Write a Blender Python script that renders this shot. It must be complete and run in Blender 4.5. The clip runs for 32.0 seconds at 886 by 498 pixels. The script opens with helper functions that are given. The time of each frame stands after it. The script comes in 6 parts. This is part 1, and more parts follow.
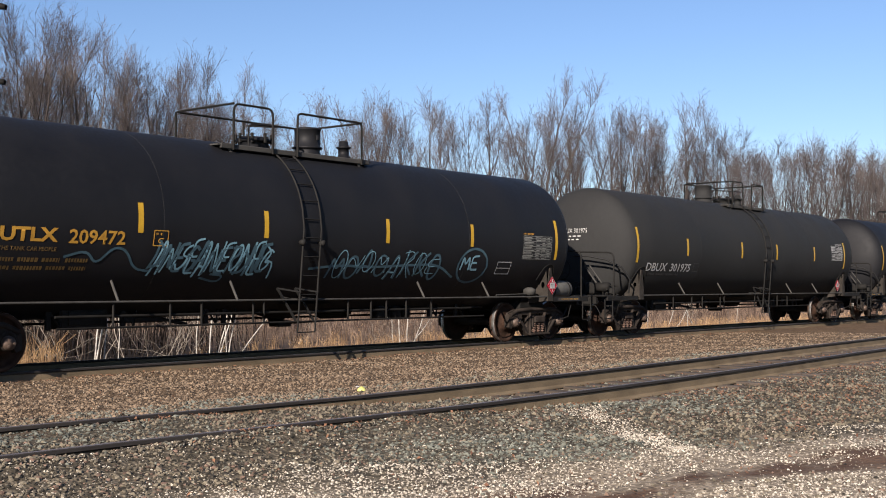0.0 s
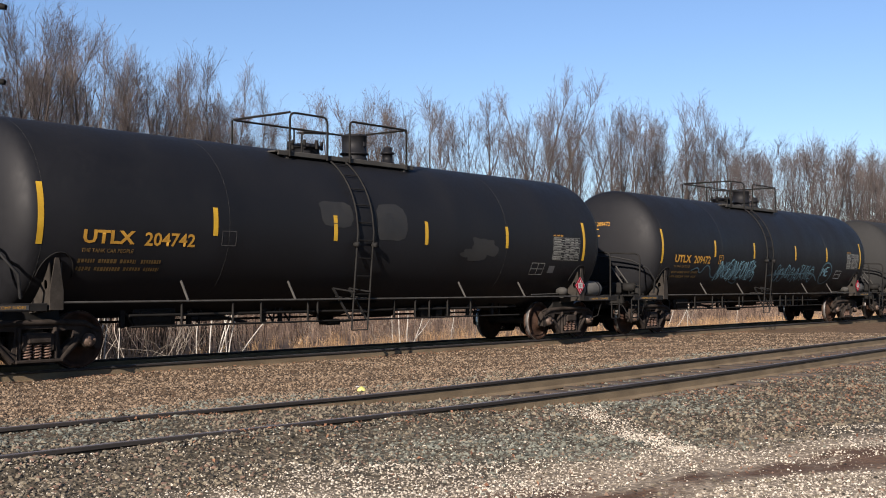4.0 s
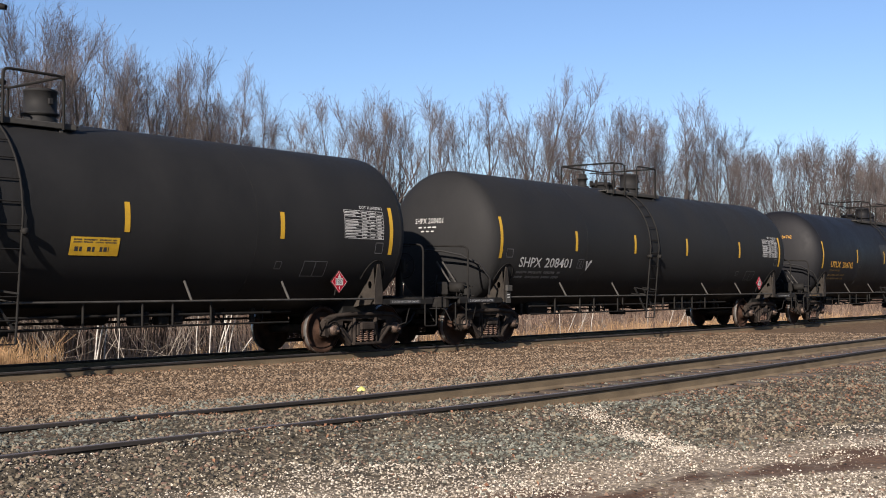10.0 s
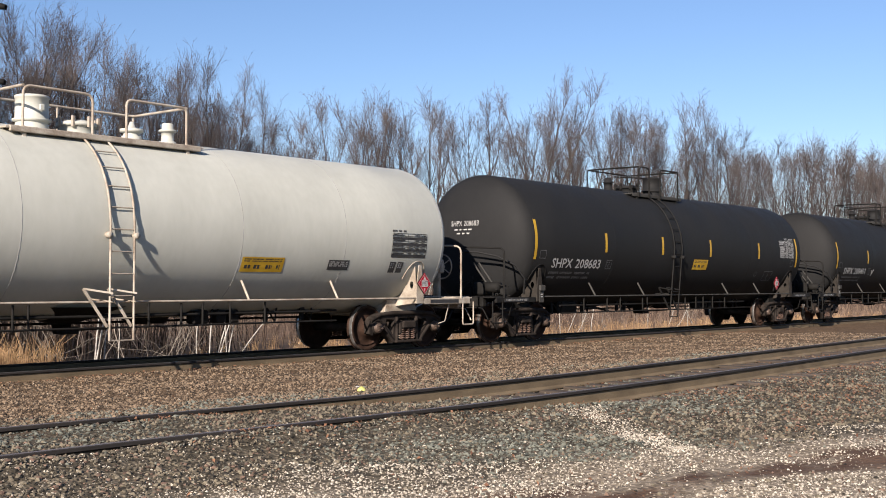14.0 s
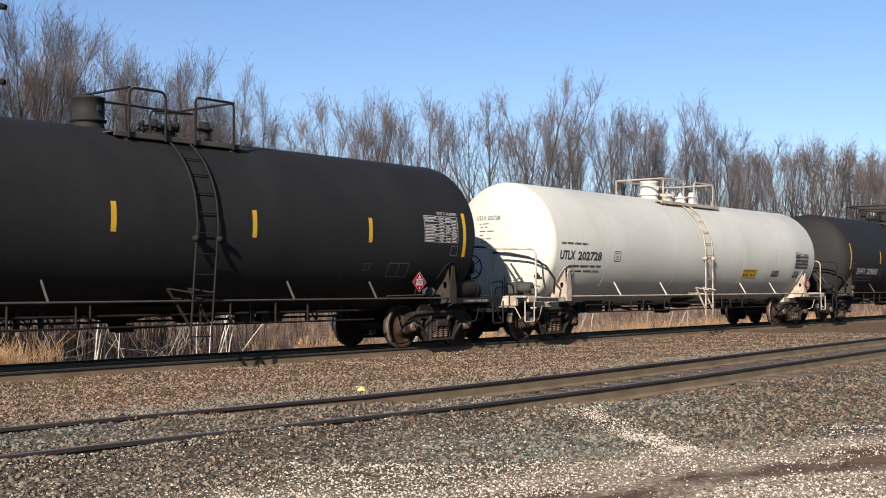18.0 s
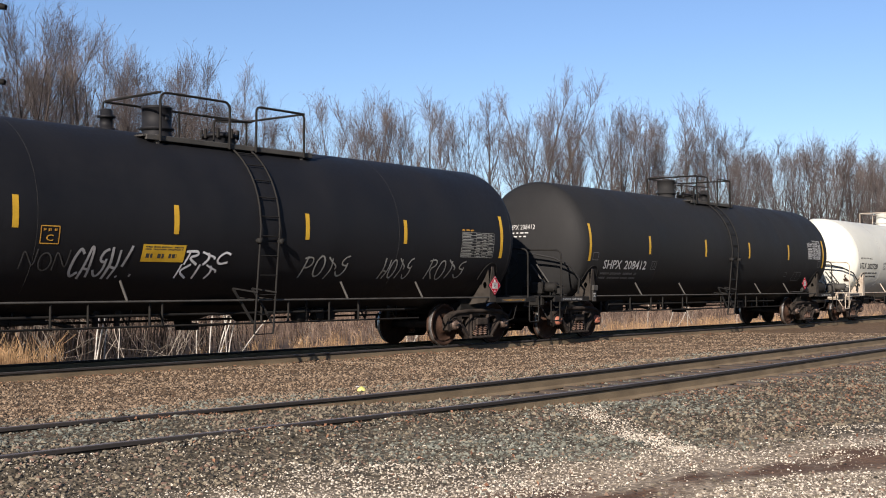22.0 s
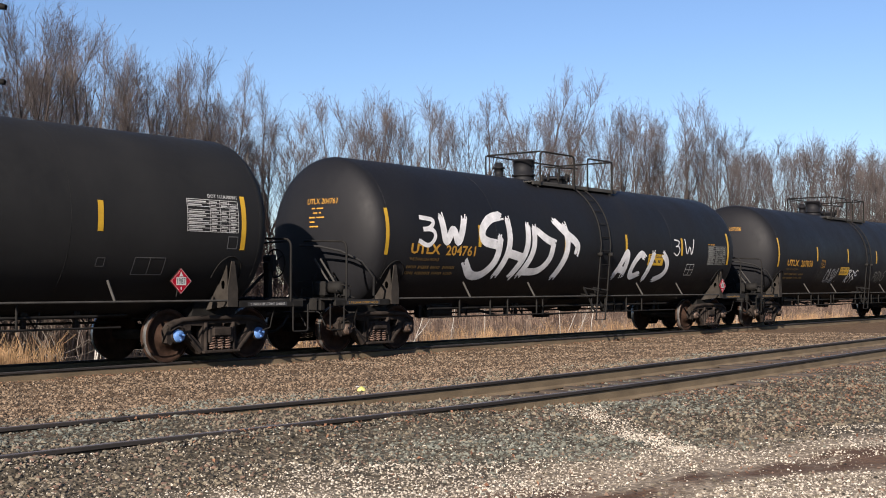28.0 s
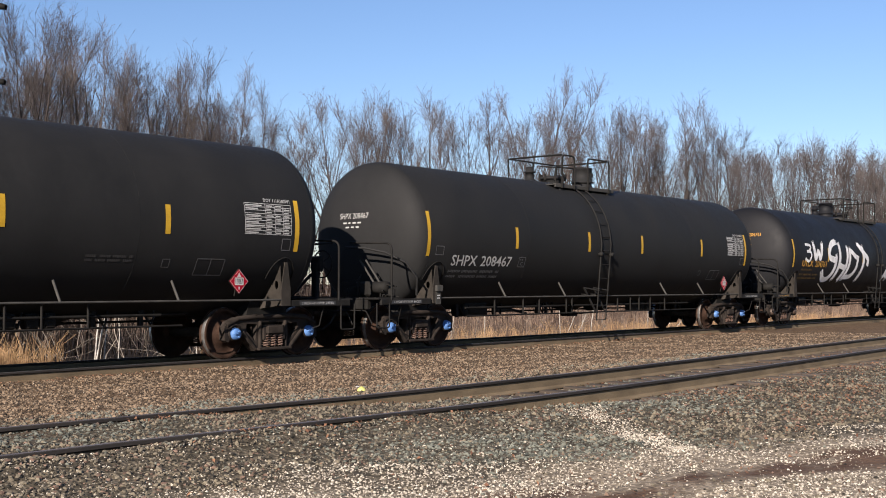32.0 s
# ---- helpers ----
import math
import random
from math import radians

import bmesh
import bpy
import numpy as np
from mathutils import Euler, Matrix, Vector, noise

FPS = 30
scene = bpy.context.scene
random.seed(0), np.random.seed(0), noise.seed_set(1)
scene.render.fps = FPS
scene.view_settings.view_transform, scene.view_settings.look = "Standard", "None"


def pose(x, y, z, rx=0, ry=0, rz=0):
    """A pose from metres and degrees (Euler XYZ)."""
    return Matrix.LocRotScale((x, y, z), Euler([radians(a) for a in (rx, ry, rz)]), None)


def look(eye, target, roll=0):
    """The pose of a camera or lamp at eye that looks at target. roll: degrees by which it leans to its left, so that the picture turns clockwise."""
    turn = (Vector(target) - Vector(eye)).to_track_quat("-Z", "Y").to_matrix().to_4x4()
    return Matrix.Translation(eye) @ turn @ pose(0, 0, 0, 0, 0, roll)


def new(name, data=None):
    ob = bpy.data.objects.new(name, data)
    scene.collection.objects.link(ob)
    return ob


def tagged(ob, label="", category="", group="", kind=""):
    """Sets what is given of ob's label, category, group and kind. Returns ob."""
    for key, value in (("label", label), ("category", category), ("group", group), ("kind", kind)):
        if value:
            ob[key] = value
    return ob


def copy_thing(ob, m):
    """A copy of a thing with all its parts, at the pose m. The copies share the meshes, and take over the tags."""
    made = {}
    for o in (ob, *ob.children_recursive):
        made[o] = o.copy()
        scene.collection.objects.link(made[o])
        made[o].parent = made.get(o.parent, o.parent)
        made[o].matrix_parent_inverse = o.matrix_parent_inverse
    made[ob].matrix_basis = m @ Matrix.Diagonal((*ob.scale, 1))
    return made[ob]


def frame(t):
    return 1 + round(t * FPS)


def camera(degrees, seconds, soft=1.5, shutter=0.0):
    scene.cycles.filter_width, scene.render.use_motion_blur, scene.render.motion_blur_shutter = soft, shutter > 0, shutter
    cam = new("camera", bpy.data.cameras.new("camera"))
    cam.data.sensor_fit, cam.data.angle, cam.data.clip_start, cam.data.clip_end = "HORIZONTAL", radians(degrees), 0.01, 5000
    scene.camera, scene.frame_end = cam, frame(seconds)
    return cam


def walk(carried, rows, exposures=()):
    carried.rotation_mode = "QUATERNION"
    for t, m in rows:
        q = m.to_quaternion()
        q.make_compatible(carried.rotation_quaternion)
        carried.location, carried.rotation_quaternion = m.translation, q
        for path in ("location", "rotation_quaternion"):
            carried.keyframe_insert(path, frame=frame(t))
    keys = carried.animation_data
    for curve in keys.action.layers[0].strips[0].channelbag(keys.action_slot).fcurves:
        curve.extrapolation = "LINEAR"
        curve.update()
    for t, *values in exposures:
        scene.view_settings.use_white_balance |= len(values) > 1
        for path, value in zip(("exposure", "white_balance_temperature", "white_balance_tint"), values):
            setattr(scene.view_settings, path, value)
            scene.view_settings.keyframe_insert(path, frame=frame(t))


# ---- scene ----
# the camera stands still on the gravel beside the yard track
EYE = (0.0, -16.663, 1.327)
AIM = (0.76924, 0.63825, 0.03009)
cam = camera(42.0, 32.0, soft=1.0)
STAND = look(EYE, [EYE[i] + 20 * AIM[i] for i in range(3)], 0.13)
walk(cam, [(0.0, STAND), (32.0, STAND)], [(0.0, 1.22, 5900, 18), (32.0, 1.22, 5900, 18)])

# ------------------------------------------------------------ light
SUN_EL, SUN_AZ = 24.5, 20.0        # elevation; turn from the track's axis towards the camera's side
to_sun = Vector((-math.cos(radians(SUN_AZ)) * math.cos(radians(SUN_EL)), -math.sin(radians(SUN_AZ)) * math.cos(radians(SUN_EL)), math.sin(radians(SUN_EL))))
world = bpy.data.worlds.new("sky")
scene.world = world
world.use_nodes = True
wt = world.node_tree
sky = wt.nodes.new("ShaderNodeTexSky")
sky.sky_type, sky.sun_disc = "NISHITA", False
sky.sun_elevation = radians(SUN_EL)
sky.sun_rotation = math.atan2(to_sun.x, to_sun.y)
sky.air_density, sky.dust_density, sky.ozone_density = 1.0, 0.2, 3.0
wt.nodes["Background"].inputs["Strength"].default_value = 0.0515
wt.links.new(sky.outputs[0], wt.nodes["Background"].inputs["Color"])
sun_data = bpy.data.lights.new("sun", "SUN")
sun_data.energy, sun_data.angle, sun_data.color = 5.0, radians(0.5), (1.0, 0.86, 0.65)
sun = new("sun", sun_data)
sun.matrix_world = look(to_sun * 100, (0, 0, 0))


# ------------------------------------------------------------ materials
def material(name, low, high, rough=0.8, metal=0.0, scale=3.0, fine=40.0, bump=0.0, stretch=(1, 1, 1), pieces=0.0, island=False, depth=0.01, gloss=0.3):
    """Two scales of variation between two colours, with relief and a rough, uneven gloss."""
    m = bpy.data.materials.new(name)
    m.use_nodes = True
    n, l = m.node_tree.nodes, m.node_tree.links
    b = n["Principled BSDF"]
    b.inputs["Metallic"].default_value = metal
    b.inputs["Specular IOR Level"].default_value = gloss
    co = n.new("ShaderNodeTexCoord")
    mp = n.new("ShaderNodeMapping")
    mp.inputs["Scale"].default_value = stretch
    l.new(co.outputs["Object"], mp.inputs[0])
    big, small = n.new("ShaderNodeTexNoise"), n.new("ShaderNodeTexNoise")
    for node, s, d in ((big, scale, 4.0), (small, fine, 5.0)):
        node.inputs["Scale"].default_value, node.inputs["Detail"].default_value = s, d
        l.new(mp.outputs[0], node.inputs["Vector"])
    mix = n.new("ShaderNodeMath")
    mix.operation = "MULTIPLY_ADD"
    l.new(small.outputs[0], mix.inputs[0])
    mix.inputs[1].default_value = 0.45
    l.new(big.outputs[0], mix.inputs[2])
    value = mix.outputs[0]
    if pieces:
        if island:
            geo = n.new("ShaderNodeNewGeometry")
            rnd = geo.outputs["Random Per Island"]
        else:
            geo = n.new("ShaderNodeObjectInfo")
            rnd = geo.outputs["Random"]
        m2 = n.new("ShaderNodeMath")
        m2.operation = "MULTIPLY_ADD"
        l.new(rnd, m2.inputs[0])
        m2.inputs[1].default_value = pieces
        l.new(value, m2.inputs[2])
        m3 = n.new("ShaderNodeMath")
        m3.operation = "SUBTRACT"
        l.new(m2.outputs[0], m3.inputs[0])
        m3.inputs[1].default_value = pieces * 0.5
        value = m3.outputs[0]
    ramp = n.new("ShaderNodeValToRGB")
    ramp.color_ramp.elements[0].position, ramp.color_ramp.elements[1].position = 0.45, 0.95
    ramp.color_ramp.elements[0].color, ramp.color_ramp.elements[1].color = (*low, 1), (*high, 1)
    l.new(value, ramp.inputs[0])
    l.new(ramp.outputs[0], b.inputs["Base Color"])
    r = n.new("ShaderNodeMapRange")
    r.inputs["From Min"].default_value, r.inputs["From Max"].default_value = 0.3, 0.9
    r.inputs["To Min"].default_value, r.inputs["To Max"].default_value = max(rough - 0.12, 0.05), min(rough + 0.12, 1.0)
    l.new(value, r.inputs["Value"])
    l.new(r.outputs[0], b.inputs["Roughness"])
    if bump:
        bp = n.new("ShaderNodeBump")
        bp.inputs["Strength"].default_value, bp.inputs["Distance"].default_value = bump, depth
        l.new(small.outputs[0], bp.inputs["Height"])
        l.new(bp.outputs[0], b.inputs["Normal"])
    return m


MAT = {
    "charcoal": material("charcoal_tank_paint", (0.0109, 0.0111, 0.0113), (0.0165, 0.0167, 0.0170), 0.6, 0, 0.9, 14, 0.04, (1, 1, 0.5), gloss=0.1),
    "black": material("blue_black_tank_paint", (0.0055, 0.0058, 0.0070), (0.0090, 0.0093, 0.0109), 0.54, 0, 0.9, 14, 0.04, (1, 1, 0.5), gloss=0.16),
    "olive": material("faded_dark_tank_paint", (0.0150, 0.0153, 0.0154), (0.0227, 0.0230, 0.0229), 0.65, 0, 0.9, 14, 0.04, (1, 1, 0.5), gloss=0.1),
    "white": material("dusty_white_tank_paint", (0.330, 0.334, 0.295), (0.412, 0.418, 0.374), 0.5, 0, 0.8, 9, 0.04, (1, 1, 0.4)),
    "frame": material("dusty_black_frame_paint", (0.0062, 0.0060, 0.0056), (0.0145, 0.0138, 0.0128), 0.7, 0, 4, 60, 0.2, gloss=0.12),
    "frame_grey": material("dusty_grey_frame_paint", (0.024, 0.0235, 0.022), (0.055, 0.053, 0.049), 0.7, 0, 4, 60, 0.2, gloss=0.12),
    "ladder_steel": material("dusty_dark_ladder_paint", (0.0078, 0.0076, 0.0073), (0.0165, 0.016, 0.0153), 0.7, 0, 4, 60, 0.2, gloss=0.12),
    "frame_white": material("stained_white_frame_paint", (0.1440, 0.1035, 0.0720), (0.3780, 0.3465, 0.2880), 0.55, 0, 4, 40, 0.1),
    "cast": material("rust_brown_cast_steel", (0.0095, 0.0078, 0.0066), (0.036, 0.029, 0.0245), 0.85, 0.1, 6, 70, 0.5, gloss=0.12),
    "wheel": material("dark_rusty_wheel_steel", (0.0126, 0.0077, 0.0056), (0.0595, 0.0343, 0.0238), 0.75, 0.3, 6, 60, 0.3, gloss=0.12),
    "tread": material("worn_bright_wheel_rim", (0.4, 0.392, 0.376), (0.6, 0.592, 0.576), 0.35, 0.9, 8, 60, 0.1),
    "spring": material("rusty_spring_steel", (0.072, 0.044, 0.032), (0.16, 0.104, 0.08), 0.7, 0.2, 8, 60, 0.2),
    "cap_dark": material("greasy_bearing_cap", (0.04, 0.0304, 0.024), (0.104, 0.072, 0.056), 0.55, 0.3, 8, 60, 0.2),
    "cap_blue": material("blue_bearing_cap", (0.04, 0.104, 0.272), (0.096, 0.192, 0.4), 0.5, 0.0, 8, 60, 0.1),
    "cap_red": material("rust_red_bearing_cap", (0.16, 0.056, 0.036), (0.288, 0.112, 0.072), 0.6, 0.0, 8, 60, 0.1),
    "rubber": material("black_rubber", (0.0048, 0.0048, 0.0048), (0.0120, 0.0120, 0.0120), 0.7, 0, 8, 60, 0.1),
    "yellow": material("yellow_reflective_strip", (0.32, 0.188, 0.0112), (0.48, 0.296, 0.0176), 0.45, 0, 3, 30),
    "yellow_text": material("worn_yellow_lettering", (0.24, 0.124, 0.0144), (0.4, 0.216, 0.024), 0.6, 0, 6, 40),
    "white_text": material("worn_white_lettering", (0.25, 0.25, 0.24), (0.38, 0.38, 0.37), 0.6, 0, 6, 40),
    "faint_text": material("faded_grey_lettering", (0.024, 0.0232, 0.0224), (0.048, 0.0472, 0.0448), 0.7, 0, 6, 40),
    "faint_yellow": material("faded_yellow_lettering", (0.06, 0.037, 0.01), (0.13, 0.08, 0.022), 0.7, 0, 6, 40),
    "black_text": material("black_lettering", (0.016, 0.016, 0.0176), (0.04, 0.04, 0.04), 0.6, 0, 6, 40),
    "red": material("red_placard", (0.19, 0.003, 0.012), (0.27, 0.006, 0.019), 0.6, 0, 6, 40, gloss=0.08),
    "spray_white": material("white_spray_paint", (0.4, 0.4, 0.4), (0.624, 0.624, 0.624), 0.6, 0, 5, 30),
    "spray_thin": material("thin_grey_spray_paint", (0.16, 0.16, 0.16), (0.272, 0.272, 0.272), 0.6, 0, 5, 30),
    "spray_faint": material("faint_grey_spray_paint", (0.044, 0.044, 0.044), (0.096, 0.096, 0.096), 0.6, 0, 5, 30),
    "table_grey": material("dull_grey_printing", (0.11, 0.11, 0.10), (0.22, 0.22, 0.20), 0.6, 0, 6, 40),
    "reservoir_grey": material("dusty_grey_reservoir_paint", (0.045, 0.044, 0.04), (0.085, 0.083, 0.076), 0.6, 0, 4, 40, 0.1, gloss=0.2),
    "spray_blue": material("pale_blue_spray_paint", (0.085, 0.175, 0.215), (0.17, 0.3, 0.36), 0.6, 0, 5, 30),
    "spray_dark": material("dull_blue_spray_paint", (0.022, 0.048, 0.064), (0.05, 0.095, 0.12), 0.6, 0, 5, 30),
    "patch": material("grey_paint_patch", (0.0123, 0.0123, 0.0121), (0.0213, 0.0213, 0.0207), 0.6, 0, 3, 30),
    "rail_side": material("brown_rusted_rail", (0.075, 0.056, 0.033), (0.150, 0.114, 0.070), 0.85, 0.0, 5, 80, 0.3, (0.4, 1, 1)),
    "rail_top": material("dull_steel_rail_head", (0.035, 0.033, 0.032), (0.085, 0.081, 0.079), 0.6, 0.15, 3, 60, 0.05, (0.1, 1, 1)),
    "rail_old": material("weathered_rail_head", (0.010, 0.0085, 0.0078), (0.028, 0.024, 0.022), 0.75, 0.0, 3, 60, 0.1, (0.1, 1, 1)),
    "wing": material("dusty_tan_frame_paint", (0.0130, 0.0115, 0.0098), (0.038, 0.033, 0.028), 0.75, 0, 4, 50, 0.2, gloss=0.12),
    "rail_worn": material("half_bright_rail_head", (0.055, 0.047, 0.049), (0.15, 0.138, 0.14), 0.55, 0.15, 3, 60, 0.1, (0.1, 1, 1)),
    "tie": material("weathered_tie_wood", (0.026, 0.019, 0.014), (0.075, 0.06, 0.047), 0.9, 0, 2, 30, 0.6, (1, 0.15, 1)),
}


# ------------------------------------------------------------ mesh building
class Shape:
    """Collects plain pieces into one mesh."""

    def __init__(self):
        self.v, self.f, self.s = [], [], []

    def add(self, verts, faces, smooth=False):
        k = len(self.v)
        self.v += [tuple(p) for p in verts]
        self.f += [tuple(i + k for i in q) for q in faces]
        self.s += [smooth] * len(faces)
        return self

    def box(self, c, size, turn=None, chamfer=0.0):
        hx, hy, hz = (s / 2 for s in size)
        ch = min(chamfer, hx * 0.9, hy * 0.9, hz * 0.9)
        m = Matrix.Translation(c) @ (turn if turn else Matrix.Identity(4))
        corners = [(x, y, z) for x in (-1, 1) for y in (-1, 1) for z in (-1, 1)]
        if ch <= 0:
            pts = [m @ Vector((x * hx, y * hy, z * hz)) for x, y, z in corners]
            return self.add(pts, [(0, 1, 3, 2), (4, 6, 7, 5), (0, 4, 5, 1), (2, 3, 7, 6), (0, 2, 6, 4), (1, 5, 7, 3)])
        pts, at = [], {}
        for q in corners:
            for a in range(3):
                h = [hx - ch, hy - ch, hz - ch]
                h[a] = (hx, hy, hz)[a]
                at[q, a] = len(pts)
                pts.append(m @ Vector((q[0] * h[0], q[1] * h[1], q[2] * h[2])))
        faces = []
        for a in range(3):
            b, c2 = (a + 1) % 3, (a + 2) % 3
            for s in (-1, 1):
                ring = []
                for sb, sc in ((-1, -1), (1, -1), (1, 1), (-1, 1)):
                    q = [0, 0, 0]
                    q[a], q[b], q[c2] = s, sb, sc
                    ring.append(at[tuple(q), a])
                faces.append(ring if s > 0 else ring[::-1])
            for sb in (-1, 1):
                for sc in (-1, 1):
                    e = []
                    for s in (-1, 1):
                        q = [0, 0, 0]
                        q[a], q[b], q[c2] = s, sb, sc
                        e.append(tuple(q))
                    faces.append((at[e[0], b], at[e[1], b], at[e[1], c2], at[e[0], c2]))
        for q in corners:
            faces.append((at[q, 0], at[q, 1], at[q, 2]))
        return self.add(pts, faces)

    def tube(self, points, r, seg=8, caps=True, closed=False):
        pts = [Vector(p) for p in points]
        n = len(pts)
        rad = r if isinstance(r, (list, tuple)) else [r] * n
        verts, faces = [], []
        side = None
        for i, p in enumerate(pts):
            a = pts[(i - 1) % n] if (i or closed) else p
            b = pts[(i + 1) % n] if (i < n - 1 or closed) else p
            d = (b - a).normalized()
            if side is None:
                side = d.orthogonal().normalized()
            side = (side - d * side.dot(d))
            side = side.normalized() if side.length > 1e-6 else d.orthogonal().normalized()
            up = d.cross(side)
            for k in range(seg):
                t = 2 * math.pi * k / seg
                verts.append(p + (side * math.cos(t) + up * math.sin(t)) * rad[i])
        for i in range(n if closed else n - 1):
            for k in range(seg):
                k2, j = (k + 1) % seg, (i + 1) % n
                faces.append((i * seg + k, i * seg + k2, j * seg + k2, j * seg + k))
        self.add(verts, faces, seg > 4)
        if caps and not closed:
            self.add([verts[k] for k in range(seg)], [tuple(range(seg))[::-1]])
            self.add([verts[(n - 1) * seg + k] for k in range(seg)], [tuple(range(seg))])
        return self

    def lathe(self, profile, axis="x", c=(0, 0, 0), seg=32, smooth=True):
        """profile: rows of (along, radius)."""
        verts, faces = [], []
        for a, r in profile:
            for k in range(seg):
                t = 2 * math.pi * k / seg
                u, w = r * math.cos(t), r * math.sin(t)
                p = {"x": (a, u, w), "y": (w, a, u), "z": (u, w, a)}[axis]
                verts.append((c[0] + p[0], c[1] + p[1], c[2] + p[2]))
        for i in range(len(profile) - 1):
            for k in range(seg):
                k2 = (k + 1) % seg
                faces.append((i * seg + k, i * seg + k2, (i + 1) * seg + k2, (i + 1) * seg + k))
        return self.add(verts, faces, smooth)

    def prism(self, poly, y0, y1, holes=()):
        """A plate in the xz plane, from y0 to y1; poly runs counter-clockwise; a hole is bridged to the outline."""
        ring = list(poly)
        for hole in holes:
            i, j = min(((i, j) for i in range(len(ring)) for j in range(len(hole))), key=lambda q: (ring[q[0]][0] - hole[q[1]][0]) ** 2 + (ring[q[0]][1] - hole[q[1]][1]) ** 2)
            back = hole[::-1]
            j = len(hole) - 1 - j
            ring = ring[:i + 1] + back[j:] + back[:j + 1] + ring[i:]
        tris = tessellate([(x, z) for x, z in ring])
        self.add([(x, y0, z) for x, z in ring], tris)
        self.add([(x, y1, z) for x, z in ring], [t[::-1] for t in tris])
        verts, faces = [], []
        for loop in (list(poly), *[h[::-1] for h in holes]):
            k = len(verts)
            m = len(loop)
            verts += [(x, y0, z) for x, z in loop] + [(x, y1, z) for x, z in loop]
            faces += [(k + i, k + m + i, k + m + (i + 1) % m, k + (i + 1) % m) for i in range(m)]
        return self.add(verts, faces)

    def mesh(self, name):
        me = bpy.data.meshes.new(name)
        me.from_pydata(self.v, [], self.f)
        me.polygons.foreach_set("use_smooth", self.s)
        me.update()
        return me


def tessellate(ring):
    """Ear clipping of a simple ring, given as (x, z)."""
    idx = list(range(len(ring)))
    out = []

    def cross(o, a, b):
        return (a[0] - o[0]) * (b[1] - o[1]) - (a[1] - o[1]) * (b[0] - o[0])
    guard = 0
    while len(idx) > 3 and guard < 4000:
        guard += 1
        for q in range(len(idx)):
            i, j, k = idx[q - 1], idx[q], idx[(q + 1) % len(idx)]
            a, b, c = ring[i], ring[j], ring[k]
            if cross(a, b, c) <= 1e-12:
                continue
            bad = False
            for w in idx:
                p = ring[w]
                if p in (a, b, c):
                    continue
                if cross(a, b, p) > -1e-12 and cross(b, c, p) > -1e-12 and cross(c, a, p) > -1e-12:
                    bad = True
                    break
            if not bad:
                out.append((i, j, k))
                idx.pop(q)
                break
        else:
            break
    if len(idx) >= 3:
        out += [(idx[0], idx[i], idx[i + 1]) for i in range(1, len(idx) - 1)]
    return out


KEPT = {}


def part(name, shape, mat, parent, label="", at=None, key=None):
    """Links a shape (or a shared mesh, found under key) as one mesh object under a thing or a part."""
    me = KEPT.get((key, mat)) if key else None
    if me is None:
        if callable(shape):
            shape = shape()
        me = shape if isinstance(shape, bpy.types.Mesh) else shape.mesh(name)
        if mat:
            me.materials.append(MAT[mat])
        if key:
            KEPT[key, mat] = me
    ob = new(name, me)
    ob.parent = parent
    if at is not None:
        ob.matrix_basis = at
    return tagged(ob, label)


def thing(name, label, category, group="", kind="", m=None, data=None):
    ob = new(name, data)
    if data is None:
        ob.empty_display_size = 0.2
    if m is not None:
        ob.matrix_basis = m
    return tagged(ob, label, category, group, kind)


def solid(name, shape, mat, label, category, group="", kind="", m=None):
    me = shape.mesh(name)
    me.materials.append(MAT[mat])
    return thing(name, label, category, group, kind, m, me)


# ------------------------------------------------------------ the tank car
RT, ZC = 1.576, 2.316             # tank radius, height of its axis over the rails
LT, LF, HEAD = 7.37, 7.58, 0.56   # straight barrel behind and ahead of the centre, depth of the heads
TC, WB, RW = 7.12, 1.742, 0.448   # truck centres, half of them; wheel base; wheel radius


def use_tank(radius, axis, rear=7.37, head=0.56, front=7.58):
    """From here on, parts are laid on a barrel of this radius and height."""
    global RT, ZC, LT, LF, HEAD
    RT, ZC, LT, LF, HEAD = radius, axis, rear, front, head


def on_tank(x, s, lift=0.004):
    """A point on the camera's side of the barrel: s is the arc above the axis."""
    a = s / RT
    return (x, -(RT + lift) * math.cos(a), ZC + (RT + lift) * math.sin(a))


def tank_shape():
    prof = []
    for i in range(11):
        a = math.pi / 2 * (i / 10) ** 0.9
        prof.append((-LT - HEAD * math.cos(a), max(RT * math.sin(a), 0.001)))
    back = list(prof)
    prof += [(-LT + (LT + LF) * i / 8, RT) for i in range(1, 8)]
    prof += [(LF - LT - a, r) for a, r in back[::-1]]
    return Shape().lathe(prof, "x", (0, 0, ZC), 72)


def seam_shape(bead):
    pts = [(0, (RT + 0.001) * math.cos(2 * math.pi * k / 64), ZC + (RT + 0.001) * math.sin(2 * math.pi * k / 64)) for k in range(64)]
    return Shape().tube(pts, bead, 5, False, True)


